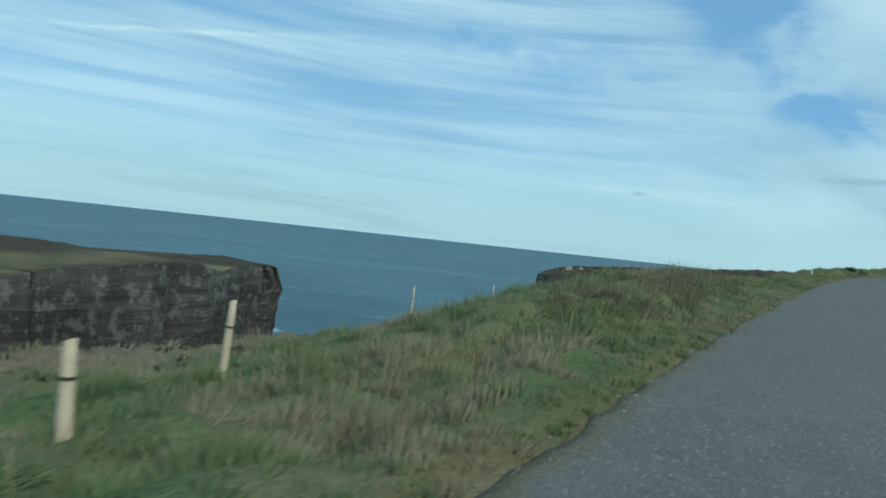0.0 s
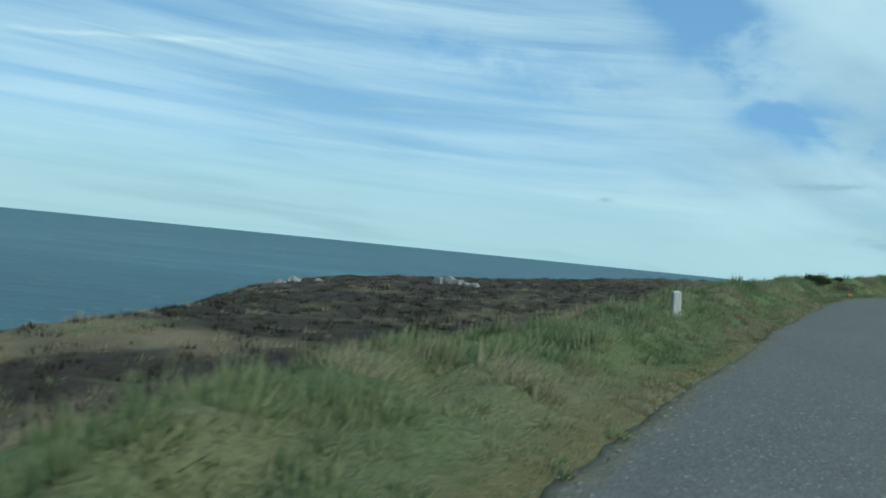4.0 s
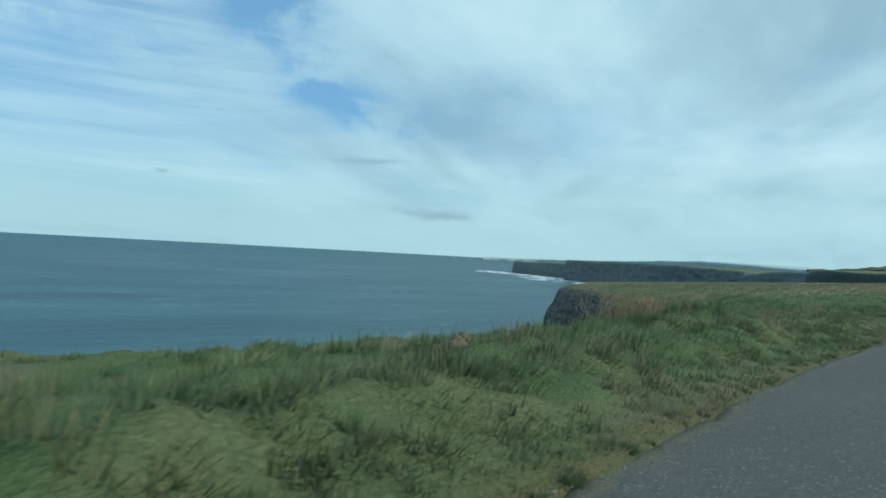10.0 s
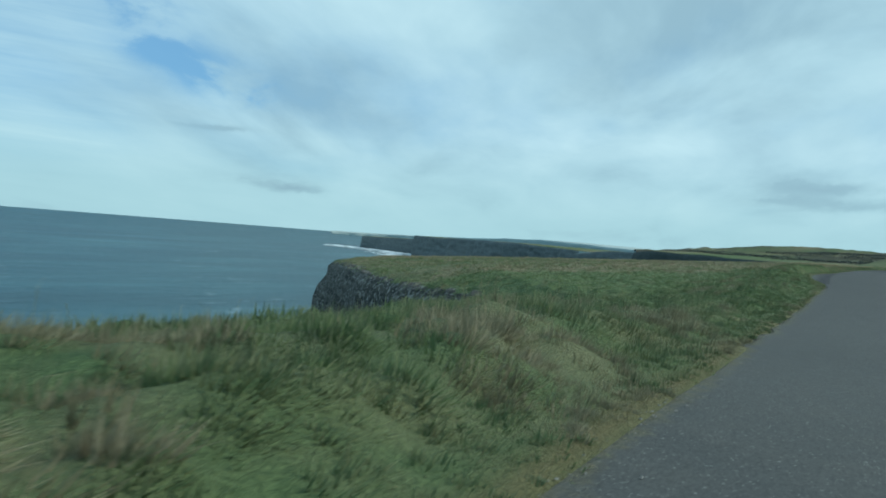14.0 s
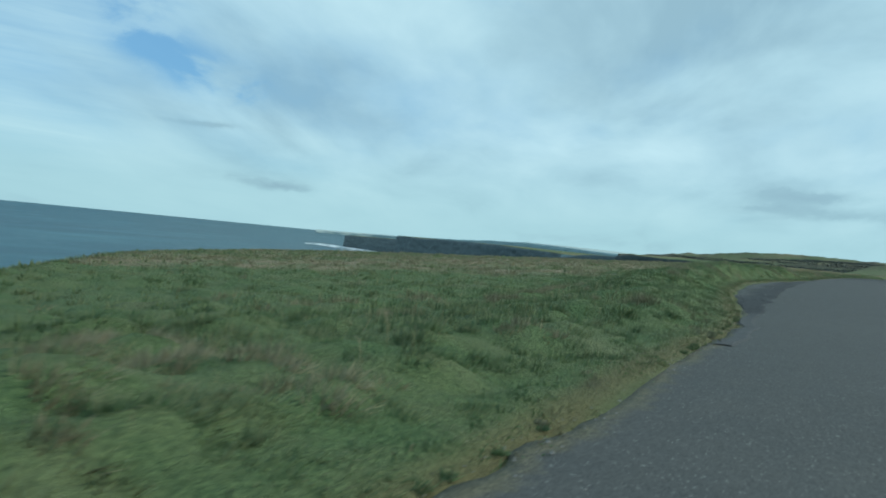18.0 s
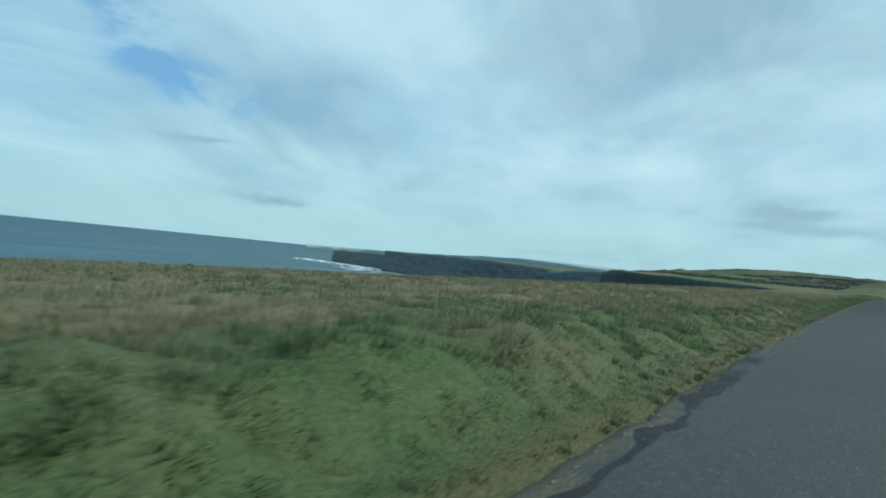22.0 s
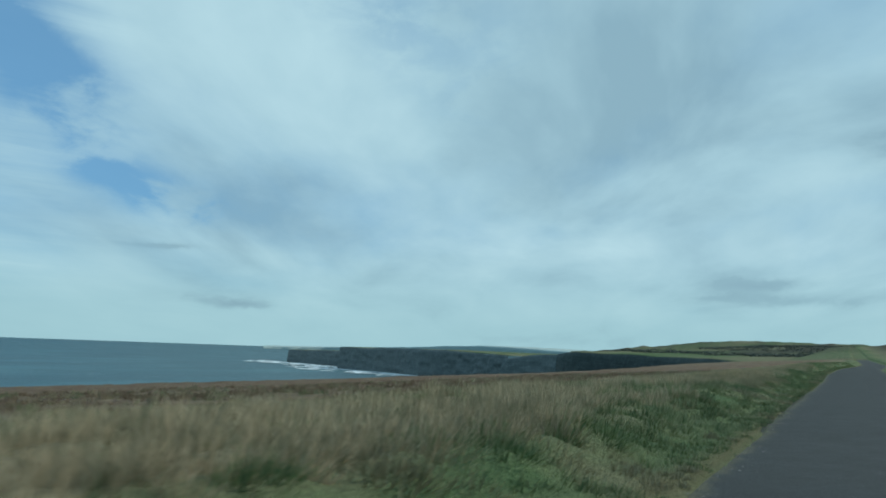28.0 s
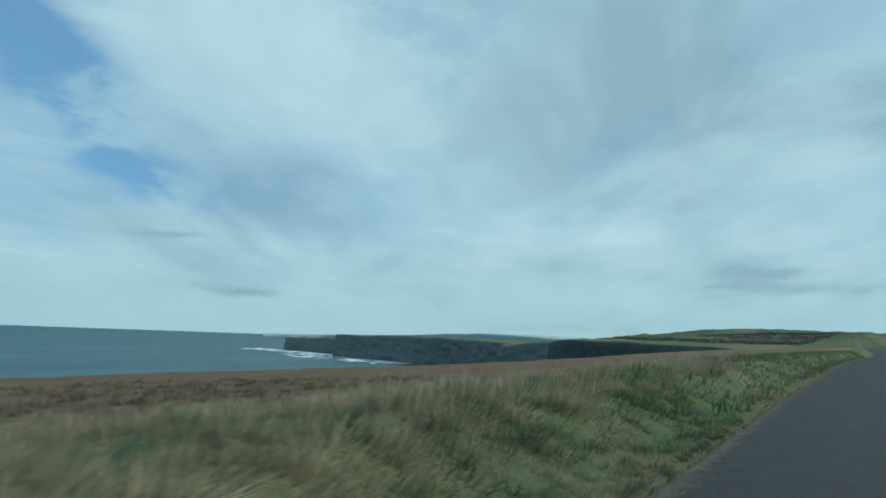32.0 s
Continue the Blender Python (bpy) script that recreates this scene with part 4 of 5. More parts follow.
def moor_hill():
    """The long dark moorland hill inland of the bay, by bearing and by height over the eye's level in degrees."""
    b = np.arange(63.6, 126.0, 0.12)
    e = np.interp(b, [63, 65.3, 69, 72, 74.5, 77, 80, 86, 95, 110, 126], [0.1, 0.30, 0.72, 1.10, 1.26, 1.38, 1.36, 1.2, 1.3, 1.5, 1.0])
    top = 3 + 2350 * np.tan(np.radians(e)) + (fbm(b * 0.9, b * 0, 401, 4) - 0.5) * 7
    lv = []
    for r, f in ((1780, -0.1), (1880, 0.12), (1990, 0.42), (2110, 0.72), (2230, 0.93), (2350, 1.0), (2500, 0.98), (2800, 0.8), (3300, 0.4)):
        rr = r + (fbm(b * 0.35, b * 0 + r / 300, 411, 3) - 0.5) * 120
        z = top * f + (fbm(b * 1.7, b * 0 + r / 90, 421, 4) - 0.5) * 5
        lv.append(np.stack([150 + rr * np.sin(np.radians(b)), 90 + rr * np.cos(np.radians(b)), z], -1))
    v = np.stack(lv)
    me = mesh_from("moor_hill", v.reshape(-1, 3), grid_faces(v.shape[0], v.shape[1], False), [TURF])
    n = fbm(v[..., 0] / 150, v[..., 1] / 70, 431, 4)
    c = np.zeros((v.shape[0] * v.shape[1], 4), np.float32)
    c[:, 0] = np.clip((n.ravel() - 0.25) * 3, 0.3, 1)
    c[:, 1] = np.clip((n[:, ::-1].ravel() - 0.36) * 5, 0.25, 0.9)
    me.attributes.new("cover", "FLOAT_COLOR", "POINT").data.foreach_set("color", c.ravel())
    tagged(new("moor_hill", me), "long dark moorland hill with green fields below", "hill", kind="structure")


def headland_near():
    """The flat promontory across the first inlet: a ring outline filled towards its middle, with a cliff round it."""
    ring = np.array([(-25, 94, -6.2), (-23.5, 100, -6.1), (-25, 108, -6.2), (-29, 117, -6.6), (-45, 119, -7.2), (-75, 118, -7.6), (-130, 112, -7.5), (-190, 90, -7),
                     (-190, 40, -7), (-120, 30, -6.8), (-70, 42, -6.4), (-45, 50, -5.9), (-33, 56, -5.5), (-27, 66, -4.9), (-25, 80, -5.3)], float)
    k = len(ring)
    t = np.arange(0, k, 0.04)
    loop = np.concatenate([ring, ring[:1]])
    x, y, z = (np.interp(t, np.arange(k + 1), loop[:, q]) for q in range(3))
    ang = t / k * 2 * math.pi
    wx, wy = np.cos(ang) * 9, np.sin(ang) * 9
    x = x + (fbm(wx, wy, 301, 4) - 0.5) * 4
    y = y + (fbm(wx, wy, 311, 4) - 0.5) * 4
    c = np.array([-70, 82.0])
    lv = []
    for f in (0.02, 0.3, 0.55, 0.75, 0.88, 0.95, 1.0):
        px, py = c[0] + (x - c[0]) * f, c[1] + (y - c[1]) * f
        lv.append((px, py, z + (1 - f) * 0.8 + (fbm(px / 9, py / 9, 321, 4) - 0.5) * 2.2))
    dx, dy = x - c[0], y - c[1]
    ln = np.hypot(dx, dy)
    top = lv[-1][2]
    for r in range(1, 25):
        f = r / 24
        zz = top + (SEA - 3 - top) * f
        led = (fbm(wx * 2.2, zz / 4, 331, 4) - 0.5) * 5 - (4.0 * f if True else 0)
        lv.append((x + dx / ln * (led + 0.6), y + dy / ln * (led + 0.6), zz))
    v = np.stack([np.stack(q, -1) for q in lv])
    v = np.concatenate([v, v[:, :1]], 1)
    fm = np.repeat(np.where(np.arange(len(lv) - 1) >= 6, 1, 0), v.shape[1] - 1)
    me = mesh_from("promontory", v.reshape(-1, 3), grid_faces(v.shape[0], v.shape[1], False), [TURF, PROMONTORY_ROCK], True, fm)
    at = me.attributes.new("cover", "FLOAT_COLOR", "POINT")
    col = np.zeros((v.shape[0] * v.shape[1], 4), np.float32)
    col[:, 1] = np.clip((fbm(v[..., 0] / 12, v[..., 1] / 12, 341, 3).ravel() - 0.24) * 6, 0.2, 0.95)
    col[:, 0] = 0.4
    at.data.foreach_set("color", col.ravel())
    tagged(new("promontory", me), "flat brown-topped promontory with sheer dark rock sides", "headland", kind="structure")


build_sea()
build_land()
build_road()
headland_near()
build_far()
moor_hill()


# ---- things ----
def spot_on(s, l, sink=0.0):
    """World place on the ground."""
    x, y = plan(s, l)
    return Vector((float(x), float(y), float(ground_z(s, l)) - sink))


def road_turn(s):
    return math.degrees(float(np.interp(s, ROAD_S, _h)))


def rough_block(w, d, h, seed, taper=0.85, cuts=3, jitter=0.06):
    """A worn block standing on z = 0."""
    bm = bmesh.new()
    bmesh.ops.create_cube(bm, size=1.0)
    bmesh.ops.subdivide_edges(bm, edges=bm.edges[:], cuts=cuts, use_grid_fill=True)
    rnd = random.Random(seed)
    for v in bm.verts:
        f = v.co.z + 0.5
        k = 1 - (1 - taper) * f
        # round the corners off
        r = max(abs(v.co.x), abs(v.co.y)) * 2
        c = 1 - 0.10 * (abs(v.co.x) * 2) ** 6 * (abs(v.co.y) * 2) ** 6
        v.co = Vector((v.co.x * w * k * c, v.co.y * d * k * c, f * h - 0.04 * h * (r ** 4) * (f > 0.95)))
        n = noise.noise_vector(v.co * (2.2 / max(w, d, h)) + Vector((seed, 0, 0)))
        v.co += n * jitter * min(w, d, h) + Vector([rnd.uniform(-1, 1) * 0.012 * min(w, d, h) for _ in range(3)])
    return bm


def boulder(r, seed, flat=0.7, sub=3):
    bm = bmesh.new()
    bmesh.ops.create_icosphere(bm, subdivisions=sub, radius=1.0)
    for v in bm.verts:
        n = v.co.normalized()
        k = 0.8 + 0.45 * noise.noise(n * 1.3 + Vector((seed, seed * 2.0, 0))) + 0.16 * noise.noise(n * 4 + Vector((seed, 0, 0)))
        v.co = Vector((n.x * k * r, n.y * k * r, max(n.z, -0.35) * k * r * flat))
    return bm


def fence_post(s, l, height, width, lean, turn, seed, label):
    root = new("fence_post")
    root.matrix_world = Matrix.Translation(spot_on(s, l, 0.12)) @ pose(0, 0, 0, lean[0], lean[1], turn)
    bm = bmesh.new()
    rings, seg = 9, 10
    vs = []
    for i in range(rings):
        f = i / (rings - 1)
        r = width / 2 * (1.06 - 0.14 * f) * (0.82 if i == rings - 1 else 1)
        z = -0.25 + f * (height + 0.37)
        vs.append([bm.verts.new((math.cos(a) * r * (1 + 0.07 * math.sin(3 * a + seed + f)), math.sin(a) * r * (1 + 0.05 * math.cos(2 * a + seed)), z + (0.012 * math.cos(a) if i == rings - 1 else 0)))
                   for a in (k * 2 * math.pi / seg for k in range(seg))])
    for p, q in zip(vs, vs[1:]):
        for k in range(seg):
            bm.faces.new((p[k], p[(k + 1) % seg], q[(k + 1) % seg], q[k]))
    bm.faces.new(vs[-1])
    bm.faces.new(vs[0][::-1])
    part("shaft", bm, WOOD, root, smooth=True)
    # wire staple and a stub of dark band where the wire was tied
    bm = bmesh.new()
    vs = []
    for z in (height * 0.80, height * 0.80 + 0.022):
        vs.append([bm.verts.new((math.cos(a) * (width / 2 * 1.03), math.sin(a) * (width / 2 * 1.03), z)) for a in (k * 2 * math.pi / seg for k in range(seg))])
    for k in range(seg):
        bm.faces.new((vs[0][k], vs[0][(k + 1) % seg], vs[1][(k + 1) % seg], vs[1][k]))
    bmesh.ops.solidify(bm, geom=bm.faces[:], thickness=-0.006)
    part("wire_band", bm, BARK, root, "dark wire tie round the post")
    return tagged(root, label, "fence post", "posts of the old fence")


def gorse_bush(s, l, w, d, h, count, seed, label, leaf=LEAF, stem=BARK):
    """A low thorny bush: stems and many small leaves in uneven clumps."""
    root = new("gorse_bush")
    root.matrix_world = Matrix.Translation(spot_on(s, l, 0.10)) @ pose(0, 0, 0, 0, 0, road_turn(s))
    rng = np.random.default_rng(seed)
    bm = bmesh.new()
    tips = []
    for k in range(16):
        a, r = rng.uniform(0, 6.28), rng.uniform(0.15, 1)
        tip = Vector((math.cos(a) * r * w / 2, math.sin(a) * r * d / 2, h * (1.0 - 0.55 * r * r) * rng.uniform(0.65, 1.0)))
        tips.append(tip)
        foot = Vector((tip.x * 0.25, tip.y * 0.25, -0.03))
        mid = (foot + tip) / 2 + Vector(rng.uniform(-0.06, 0.06, 3))
        prev = None
        for q, rad in ((foot, 0.014), (mid, 0.010), (tip, 0.004)):
            ring = [bm.verts.new(q + Vector((math.cos(t) * rad, math.sin(t) * rad, 0))) for t in (0, 1.57, 3.14, 4.71)]
            if prev:
                for i in range(4):
                    bm.faces.new((prev[i], prev[(i + 1) % 4], ring[(i + 1) % 4], ring[i]))
            prev = ring
    part("stems", bm, stem, root)
    tp = np.array([tuple(t) for t in tips])
    c = tp[rng.integers(0, len(tp), count)] * rng.uniform(0.55, 1.05, (count, 1)) + rng.normal(0, 0.075, (count, 3)) * [w, d, h * 1.1]
    c[:, 2] = np.abs(c[:, 2]) + 0.01
    dr = rng.normal(0, 1, (count, 3)) + [0, 0, 0.7]
    dr /= np.linalg.norm(dr, axis=1, keepdims=True)
    sd = np.cross(dr, rng.normal(0, 1, (count, 3)))
    sd /= np.linalg.norm(sd, axis=1, keepdims=True)
    ln, wd = rng.uniform(0.035, 0.09, (count, 1)), rng.uniform(0.008, 0.018, (count, 1))
    v = np.stack([c, c + dr * ln * 0.5 + sd * wd, c + dr * ln, c + dr * ln * 0.5 - sd * wd], 1).reshape(-1, 3)
    f = np.arange(count * 4).reshape(-1, 4)
    me = mesh_from("leaves", v, f, [leaf], False)
    ob = tagged(new("leaves", me), kind="stuff")
    ob.parent = root
    return tagged(root, label, "bush", "bushes beside the road")


def stalk_clump(s, l, w, h, count, seed, label, mat=None):
    """Dead upright stalks with seed heads."""
    root = new("reed_clump")
    root.matrix_world = Matrix.Translation(spot_on(s, l, 0.04))
    rng = np.random.default_rng(seed)
    c = np.column_stack([rng.normal(0, w / 3.5, count), rng.normal(0, w / 3.5, count), np.zeros(count) - 0.05])
    tip = c + np.column_stack([rng.normal(0.05, 0.11, count), rng.normal(-0.04, 0.11, count), h * rng.uniform(0.55, 1.0, count)])
    a = rng.uniform(0, 6.28, count)
    sd = np.column_stack([np.cos(a), np.sin(a), 0 * a]) * rng.uniform(0.003, 0.006, (count, 1))
    up = np.array([0, 0, 1.0])
    hd = rng.uniform(0.03, 0.07, (count, 1))
    v1 = np.stack([c - sd, c + sd, tip + sd * 0.6, tip - sd * 0.6], 1).reshape(-1, 3)
    v2 = np.stack([tip - up * hd, tip + sd * 2.4 - up * hd * 0.4, tip + up * hd * 0.5, tip - sd * 2.4 - up * hd * 0.4], 1).reshape(-1, 3)
    for nm, v in (("stalks", v1), ("seed_heads", v2)):
        me = mesh_from(nm, v, np.arange(count * 4).reshape(-1, 4), [mat or STALK], False)
        tagged(new(nm, me), kind="stuff").parent = root
    return tagged(root, label, "reeds", "clumps of dead stems")


def build_things():
    for k, (s, l, h, w, lean, turn) in enumerate([(2.65, 3.95, 0.60, 0.10, (0.5, -1), 10), (5.65, 5.75, 0.88, 0.09, (3, 1.5), 60), (24.0, 11.0, 1.15, 0.07, (-2, 2), 33),
                                                   (15.0, 9.0, 0.9, 0.06, (2, -2), 80), (33.0, 12.8, 0.8, 0.05, (-2, 3), 120), (43.0, 15.5, 0.7, 0.045, (3, 2), 15)]):
        fence_post(s, l, h, w, lean, turn, k, "pale weathered round wooden fence post in rough grass" if k < 2 else "thin leaning grey wooden stake near the cliff edge")
    # marker stone on the bank
    ob = part("marker_stone", rough_block(0.155, 0.14, 0.60, 3, 0.86, 4, 0.03), CONCRETE, smooth=False)
    ob.data.materials.append(RUBBLE)  # the seaward face is grown over with lichen, its shade put into the darker colour
    for p in ob.data.polygons:
        p.material_index = 1 if p.normal.x < -0.5 else 0
    ob.matrix_world = Matrix.Translation(spot_on(49.6, 2.62, 0.12)) @ pose(0, 0, 0, 3, -5, road_turn(49) + 38)
    tagged(ob, "short pale concrete marker stone on the grass bank", "marker stone")
    wall = new("broken_wall")
    wall.matrix_world = Matrix.Translation(spot_on(66.2, 20.0, 0.16)) @ pose(0, 0, 0, 0, 2, road_turn(55) - 8)
    for k, (x, w, h) in enumerate(((-1.45, 0.75, 0.34), (-0.75, 0.6, 0.46), (-0.15, 0.65, 0.38), (0.5, 0.6, 0.30), (1.05, 0.5, 0.36), (1.55, 0.42, 0.22))):
        part("block", rough_block(w, 0.42, h, 8 + k, 0.8, 3, 0.22), RUBBLE, wall).matrix_local = pose(x, 0.05 * (k % 2), 0, 0, 0, (k * 37) % 17 - 8)
    tagged(wall, "low broken length of pale lichened wall in heather", "wall")
    # crumpled bag at the roadside
    bm = boulder(0.105, 5, 0.75, 4)
    for v in bm.verts:
        v.co += v.co.normalized() * 0.018 * noise.noise(v.co * 30)
    ob = part("plastic_bag", bm, ORANGE, smooth=False)
    ob.matrix_world = Matrix.Translation(spot_on(66.1, 2.2) + Vector((0, 0, 0.03)))
    tagged(ob, "crumpled orange plastic bag lying in the roadside grass", "bag")
    gorse_bush(66.9, 3.55, 1.3, 0.9, 0.34, 4600, 1, "dark low gorse bush on the grassy bank")
    gorse_bush(69.8, 3.6, 0.45, 0.35, 0.18, 900, 8, "small dark bramble patch on the green bank")
    gorse_bush(86.8, 3.3, 0.5, 0.3, 0.13, 900, 2, "small dark bramble patch on the green bank")
    gorse_bush(77.75, 3.4, 0.75, 0.4, 0.19, 1500, 7, "small dark bramble patch on the green bank")
    for k, (s, l) in enumerate(((258, -5.0), (264, -5.6), (271, -5.2), (279, -5.7), (288, -5.3), (298, -5.8))):
        gorse_bush(s, l, 2.2, 1.5, 0.95, 3600, 10 + k, "dark green gorse bush on the far verge")
    fence_post(262.0, -5.0, 1.15, 0.10, (2, 1), 20, 9, "grey wooden fence post among roadside bushes")
    stalk_clump(68.0, 2.95, 0.8, 0.50, 260, 3, "clump of dead pinkish-brown stalks on the bank")
    stalk_clump(98.1, 4.2, 1.3, 0.50, 460, 4, "clump of pale dry stalks on the bank top", TAN)
    for k, (s, l) in enumerate(((8.5, 2.9), (10.6, 2.6), (12.4, 3.0), (14.2, 2.7), (16.2, 3.1), (18.4, 2.8), (20.4, 3.1))):
        stalk_clump(s, l, 1.9, 0.30, 200, 50 + k, "tangle of dead brown stems on the roadside bank")
    stalk_clump(22.0, 3.0, 1.9, 0.30, 110, 6, "tangle of dead stems on the roadside bank")
    for k, (s, l, r, lab, mat) in enumerate(((84.7, 4.9, 0.26, "dark earthy rock on the crest of the bank", EARTH), (92.4, 4.1, 0.28, "earthy brown rock on the crest of the bank", EARTH), (93.0, 4.4, 0.15, "small earthy rock beside a larger one", EARTH),
                                             (312.8, 6.0, 0.26, "pale boulder half sunk in dry grass", CONCRETE), (61.3, 26.4, 0.34, "pale lichened rock at the cliff edge", RUBBLE),
                                             (62.4, 27.0, 0.42, "pale lichened rock at the cliff edge", RUBBLE), (63.2, 26.2, 0.26, "small pale lichened rock at the cliff edge", RUBBLE))):
        ob = part("rock", boulder(r, 20 + k, 0.8), mat, smooth=False)
        ob.matrix_world = Matrix.Translation(spot_on(s, l, 0.02))
        tagged(ob, lab, "rock")


# ---- grass and loose stones ----
def blades(name, s, l, height, width, mat, seed, label, wind=0.6):
    """Grass blades rooted at (s, l): bent strips of three triangles each."""
    n = len(s)
    if not n:
        return
    rng = np.random.default_rng(seed)
    x, y = plan(s, l)
    gz = ground_z(s, l)
    root = np.stack([x, y, gz - 0.03], -1)
    clump = tussocks(s, l, 0.45, 77)
    h = height * (0.5 + 1.0 * clump) * rng.uniform(0.6, 1.2, n)
    hd = np.interp(s, ROAD_S, _h)
    # blown inland and along the road, and hanging down the sides of the mounds
    gs, gl = (ground_z(s + 0.15, l) - gz) / 0.15, (ground_z(s, l + 0.15) - gz) / 0.15
    gs, gl = np.clip(gs, -1.5, 1.5), np.clip(gl, -1.5, 1.5)
    blow = wind * (0.4 + 1.0 * fbm(s * 0.5, l * 0.5, 99, 2))
    swirl = (fbm(s * 0.6, l * 0.6, 103, 2) - 0.5) * 1.6
    along = 0.55 * blow + swirl * wind - 0.55 * gs + rng.normal(0, 0.22, n)
    left = -0.7 * blow - 0.55 * gl + rng.normal(0, 0.22, n)
    bend = np.stack([-np.sin(hd) * along - np.cos(hd) * left, np.cos(hd) * along - np.sin(hd) * left, 0 * hd], -1)
    a = np.arctan2(bend[:, 1], bend[:, 0]) + math.pi / 2 + rng.normal(0, 0.45, n)
    sd = np.stack([np.cos(a), np.sin(a), 0 * a], -1) * (width * rng.uniform(0.6, 1.3, n) / 2)[:, None]
    up = np.array([0, 0, 1.0])
    sag = np.clip(np.hypot(along, left), 0, 1.2)
    mid = root + up * (h * (0.60 - 0.18 * sag))[:, None] + bend * (h * 0.42)[:, None]
    tip = root + up * (h * (0.80 - 0.55 * sag))[:, None] + bend * (h * 0.98)[:, None]
    v = np.stack([root, mid + sd, mid - sd, tip], 1).reshape(-1, 3)
    b = np.arange(n)[:, None] * 4
    f = np.concatenate([b + [0, 1, 2], b + [2, 1, 3]], 1).reshape(-1, 3)
    me = mesh_from(name, v, f, [mat], False)
    slope = 0.7 * np.stack([-np.sin(hd) * gs - np.cos(hd) * gl, np.cos(hd) * gs - np.sin(hd) * gl, 0 * hd], -1)
    nrm = up - slope
    nrm /= np.linalg.norm(nrm, axis=1, keepdims=True)
    me.attributes.new("lie", "FLOAT_VECTOR", "POINT").data.foreach_set("vector", np.repeat(nrm, 4, axis=0).astype(np.float32).ravel())
    tagged(new(name, me), label, "grass", kind="stuff")


def tufts(name, s, l, height, count, width, mat, seed, label, wind=0.5, reach=0.45):
    """Tussocks of grass rooted at (s, l): a fountain of bent blades each, hanging downhill and with the wind."""
    n = len(s)
    if not n:
        return
    rng = np.random.default_rng(seed)
    gz = ground_z(s, l)
    gs, gl = np.clip((ground_z(s + 0.2, l) - gz) / 0.2, -1.3, 1.3), np.clip((ground_z(s, l + 0.2) - gz) / 0.2, -1.3, 1.3)
    hd = np.interp(s, ROAD_S, _h)
    blow = wind * (0.4 + 1.0 * fbm(s * 0.5, l * 0.5, 99, 2))
    swirl = (fbm(s * 0.45, l * 0.45, 103, 2) - 0.5) * 1.2 * wind
    lean_s, lean_l = 0.4 * blow + swirl - 0.75 * gs, -0.45 * blow - 0.75 * gl
    big = height * rng.uniform(0.65, 1.25, n)
    tone = rng.uniform(0, 1, n)
    s, l, gz, gs, gl, hd, lean_s, lean_l, big, tone = (np.repeat(q, count) for q in (s, l, gz, gs, gl, hd, lean_s, lean_l, big, tone))
    m = n * count
    a, f = rng.uniform(0, 2 * math.pi, m), np.sqrt(rng.uniform(0, 1, m))
    os, ol = np.cos(a) * f, np.sin(a) * f
    rs, rl = s + os * big * reach, l + ol * big * reach
    x, y = plan(rs, rl)
    root = np.stack([x, y, gz + (rs - s) * gs + (rl - l) * gl - 0.03], -1)
    h = big * (1.0 - 0.35 * f * f) * rng.uniform(0.6, 1.15, m)
    along, left = 0.42 * os + lean_s + rng.normal(0, 0.16, m), 0.42 * ol + lean_l + rng.normal(0, 0.16, m)
    ax, ay, bx, by = -np.sin(hd), np.cos(hd), -np.cos(hd), -np.sin(hd)
    bend = np.stack([ax * along + bx * left, ay * along + by * left, 0 * hd], -1)
    t = np.arctan2(bend[:, 1], bend[:, 0]) + math.pi / 2 + rng.normal(0, 0.6, m)
    sd = np.stack([np.cos(t), np.sin(t), 0 * t], -1) * (width * rng.uniform(0.6, 1.3, m) / 2)[:, None]
    up = np.array([0, 0, 1.0])
    sag = np.clip(np.hypot(along, left), 0, 1.1)
    tip = root + up * (h * (0.98 - 0.62 * sag))[:, None] + bend * (h * 0.92)[:, None]
    v = np.stack([root - sd, root + sd, tip], 1).reshape(-1, 3)
    me = mesh_from(name, v, np.arange(3 * m).reshape(-1, 3), [mat], False)
    ns, nl = 0.35 * os - 0.35 * gs, 0.35 * ol - 0.35 * gl
    nrm = np.stack([ax * ns + bx * nl, ay * ns + by * nl, np.ones(m)], -1)
    nrm /= np.linalg.norm(nrm, axis=1, keepdims=True)
    me.attributes.new("lie", "FLOAT_VECTOR", "POINT").data.foreach_set("vector", np.repeat(nrm, 3, axis=0).astype(np.float32).ravel())
    me.attributes.new("tuft", "FLOAT", "POINT").data.foreach_set("value", np.repeat(tone, 3).astype(np.float32))
    me.attributes.new("tip", "FLOAT", "POINT").data.foreach_set("value", np.tile(np.array([0, 0, 1.0], np.float32), m))
    tagged(new(name, me), label, "grass", kind="stuff")


def sow(s0, s1, lo, hi, per_m2, seed, power=1.0):
    """Random (s, l) between two lines left of the road edge."""
    rng = np.random.default_rng(seed)
    n = int((s1 - s0) * (hi - lo) * per_m2)
    s = rng.uniform(s0, s1, n)
    return s, road_edge(s) + lo + (hi - lo) * rng.uniform(0, 1, n) ** power


def kinds(s, l, rng):
    """Which of the places bear heather, green grass and dry grass."""
    g, h, b = ground_cover(s, l)
    mottle = 1.5 * (fbm(s * 0.55, l * 0.7, 131, 2) - 0.5) * 2 + 0.42 + rng.uniform(-0.14, 0.14, len(s))
    land = l < coast(s) - 0.25
    is_h = land & (rng.uniform(0, 1, len(s)) < h * 0.85)
    is_g = land & ~is_h & (mottle < g)
    return is_h, is_g, land & ~is_h & ~is_g


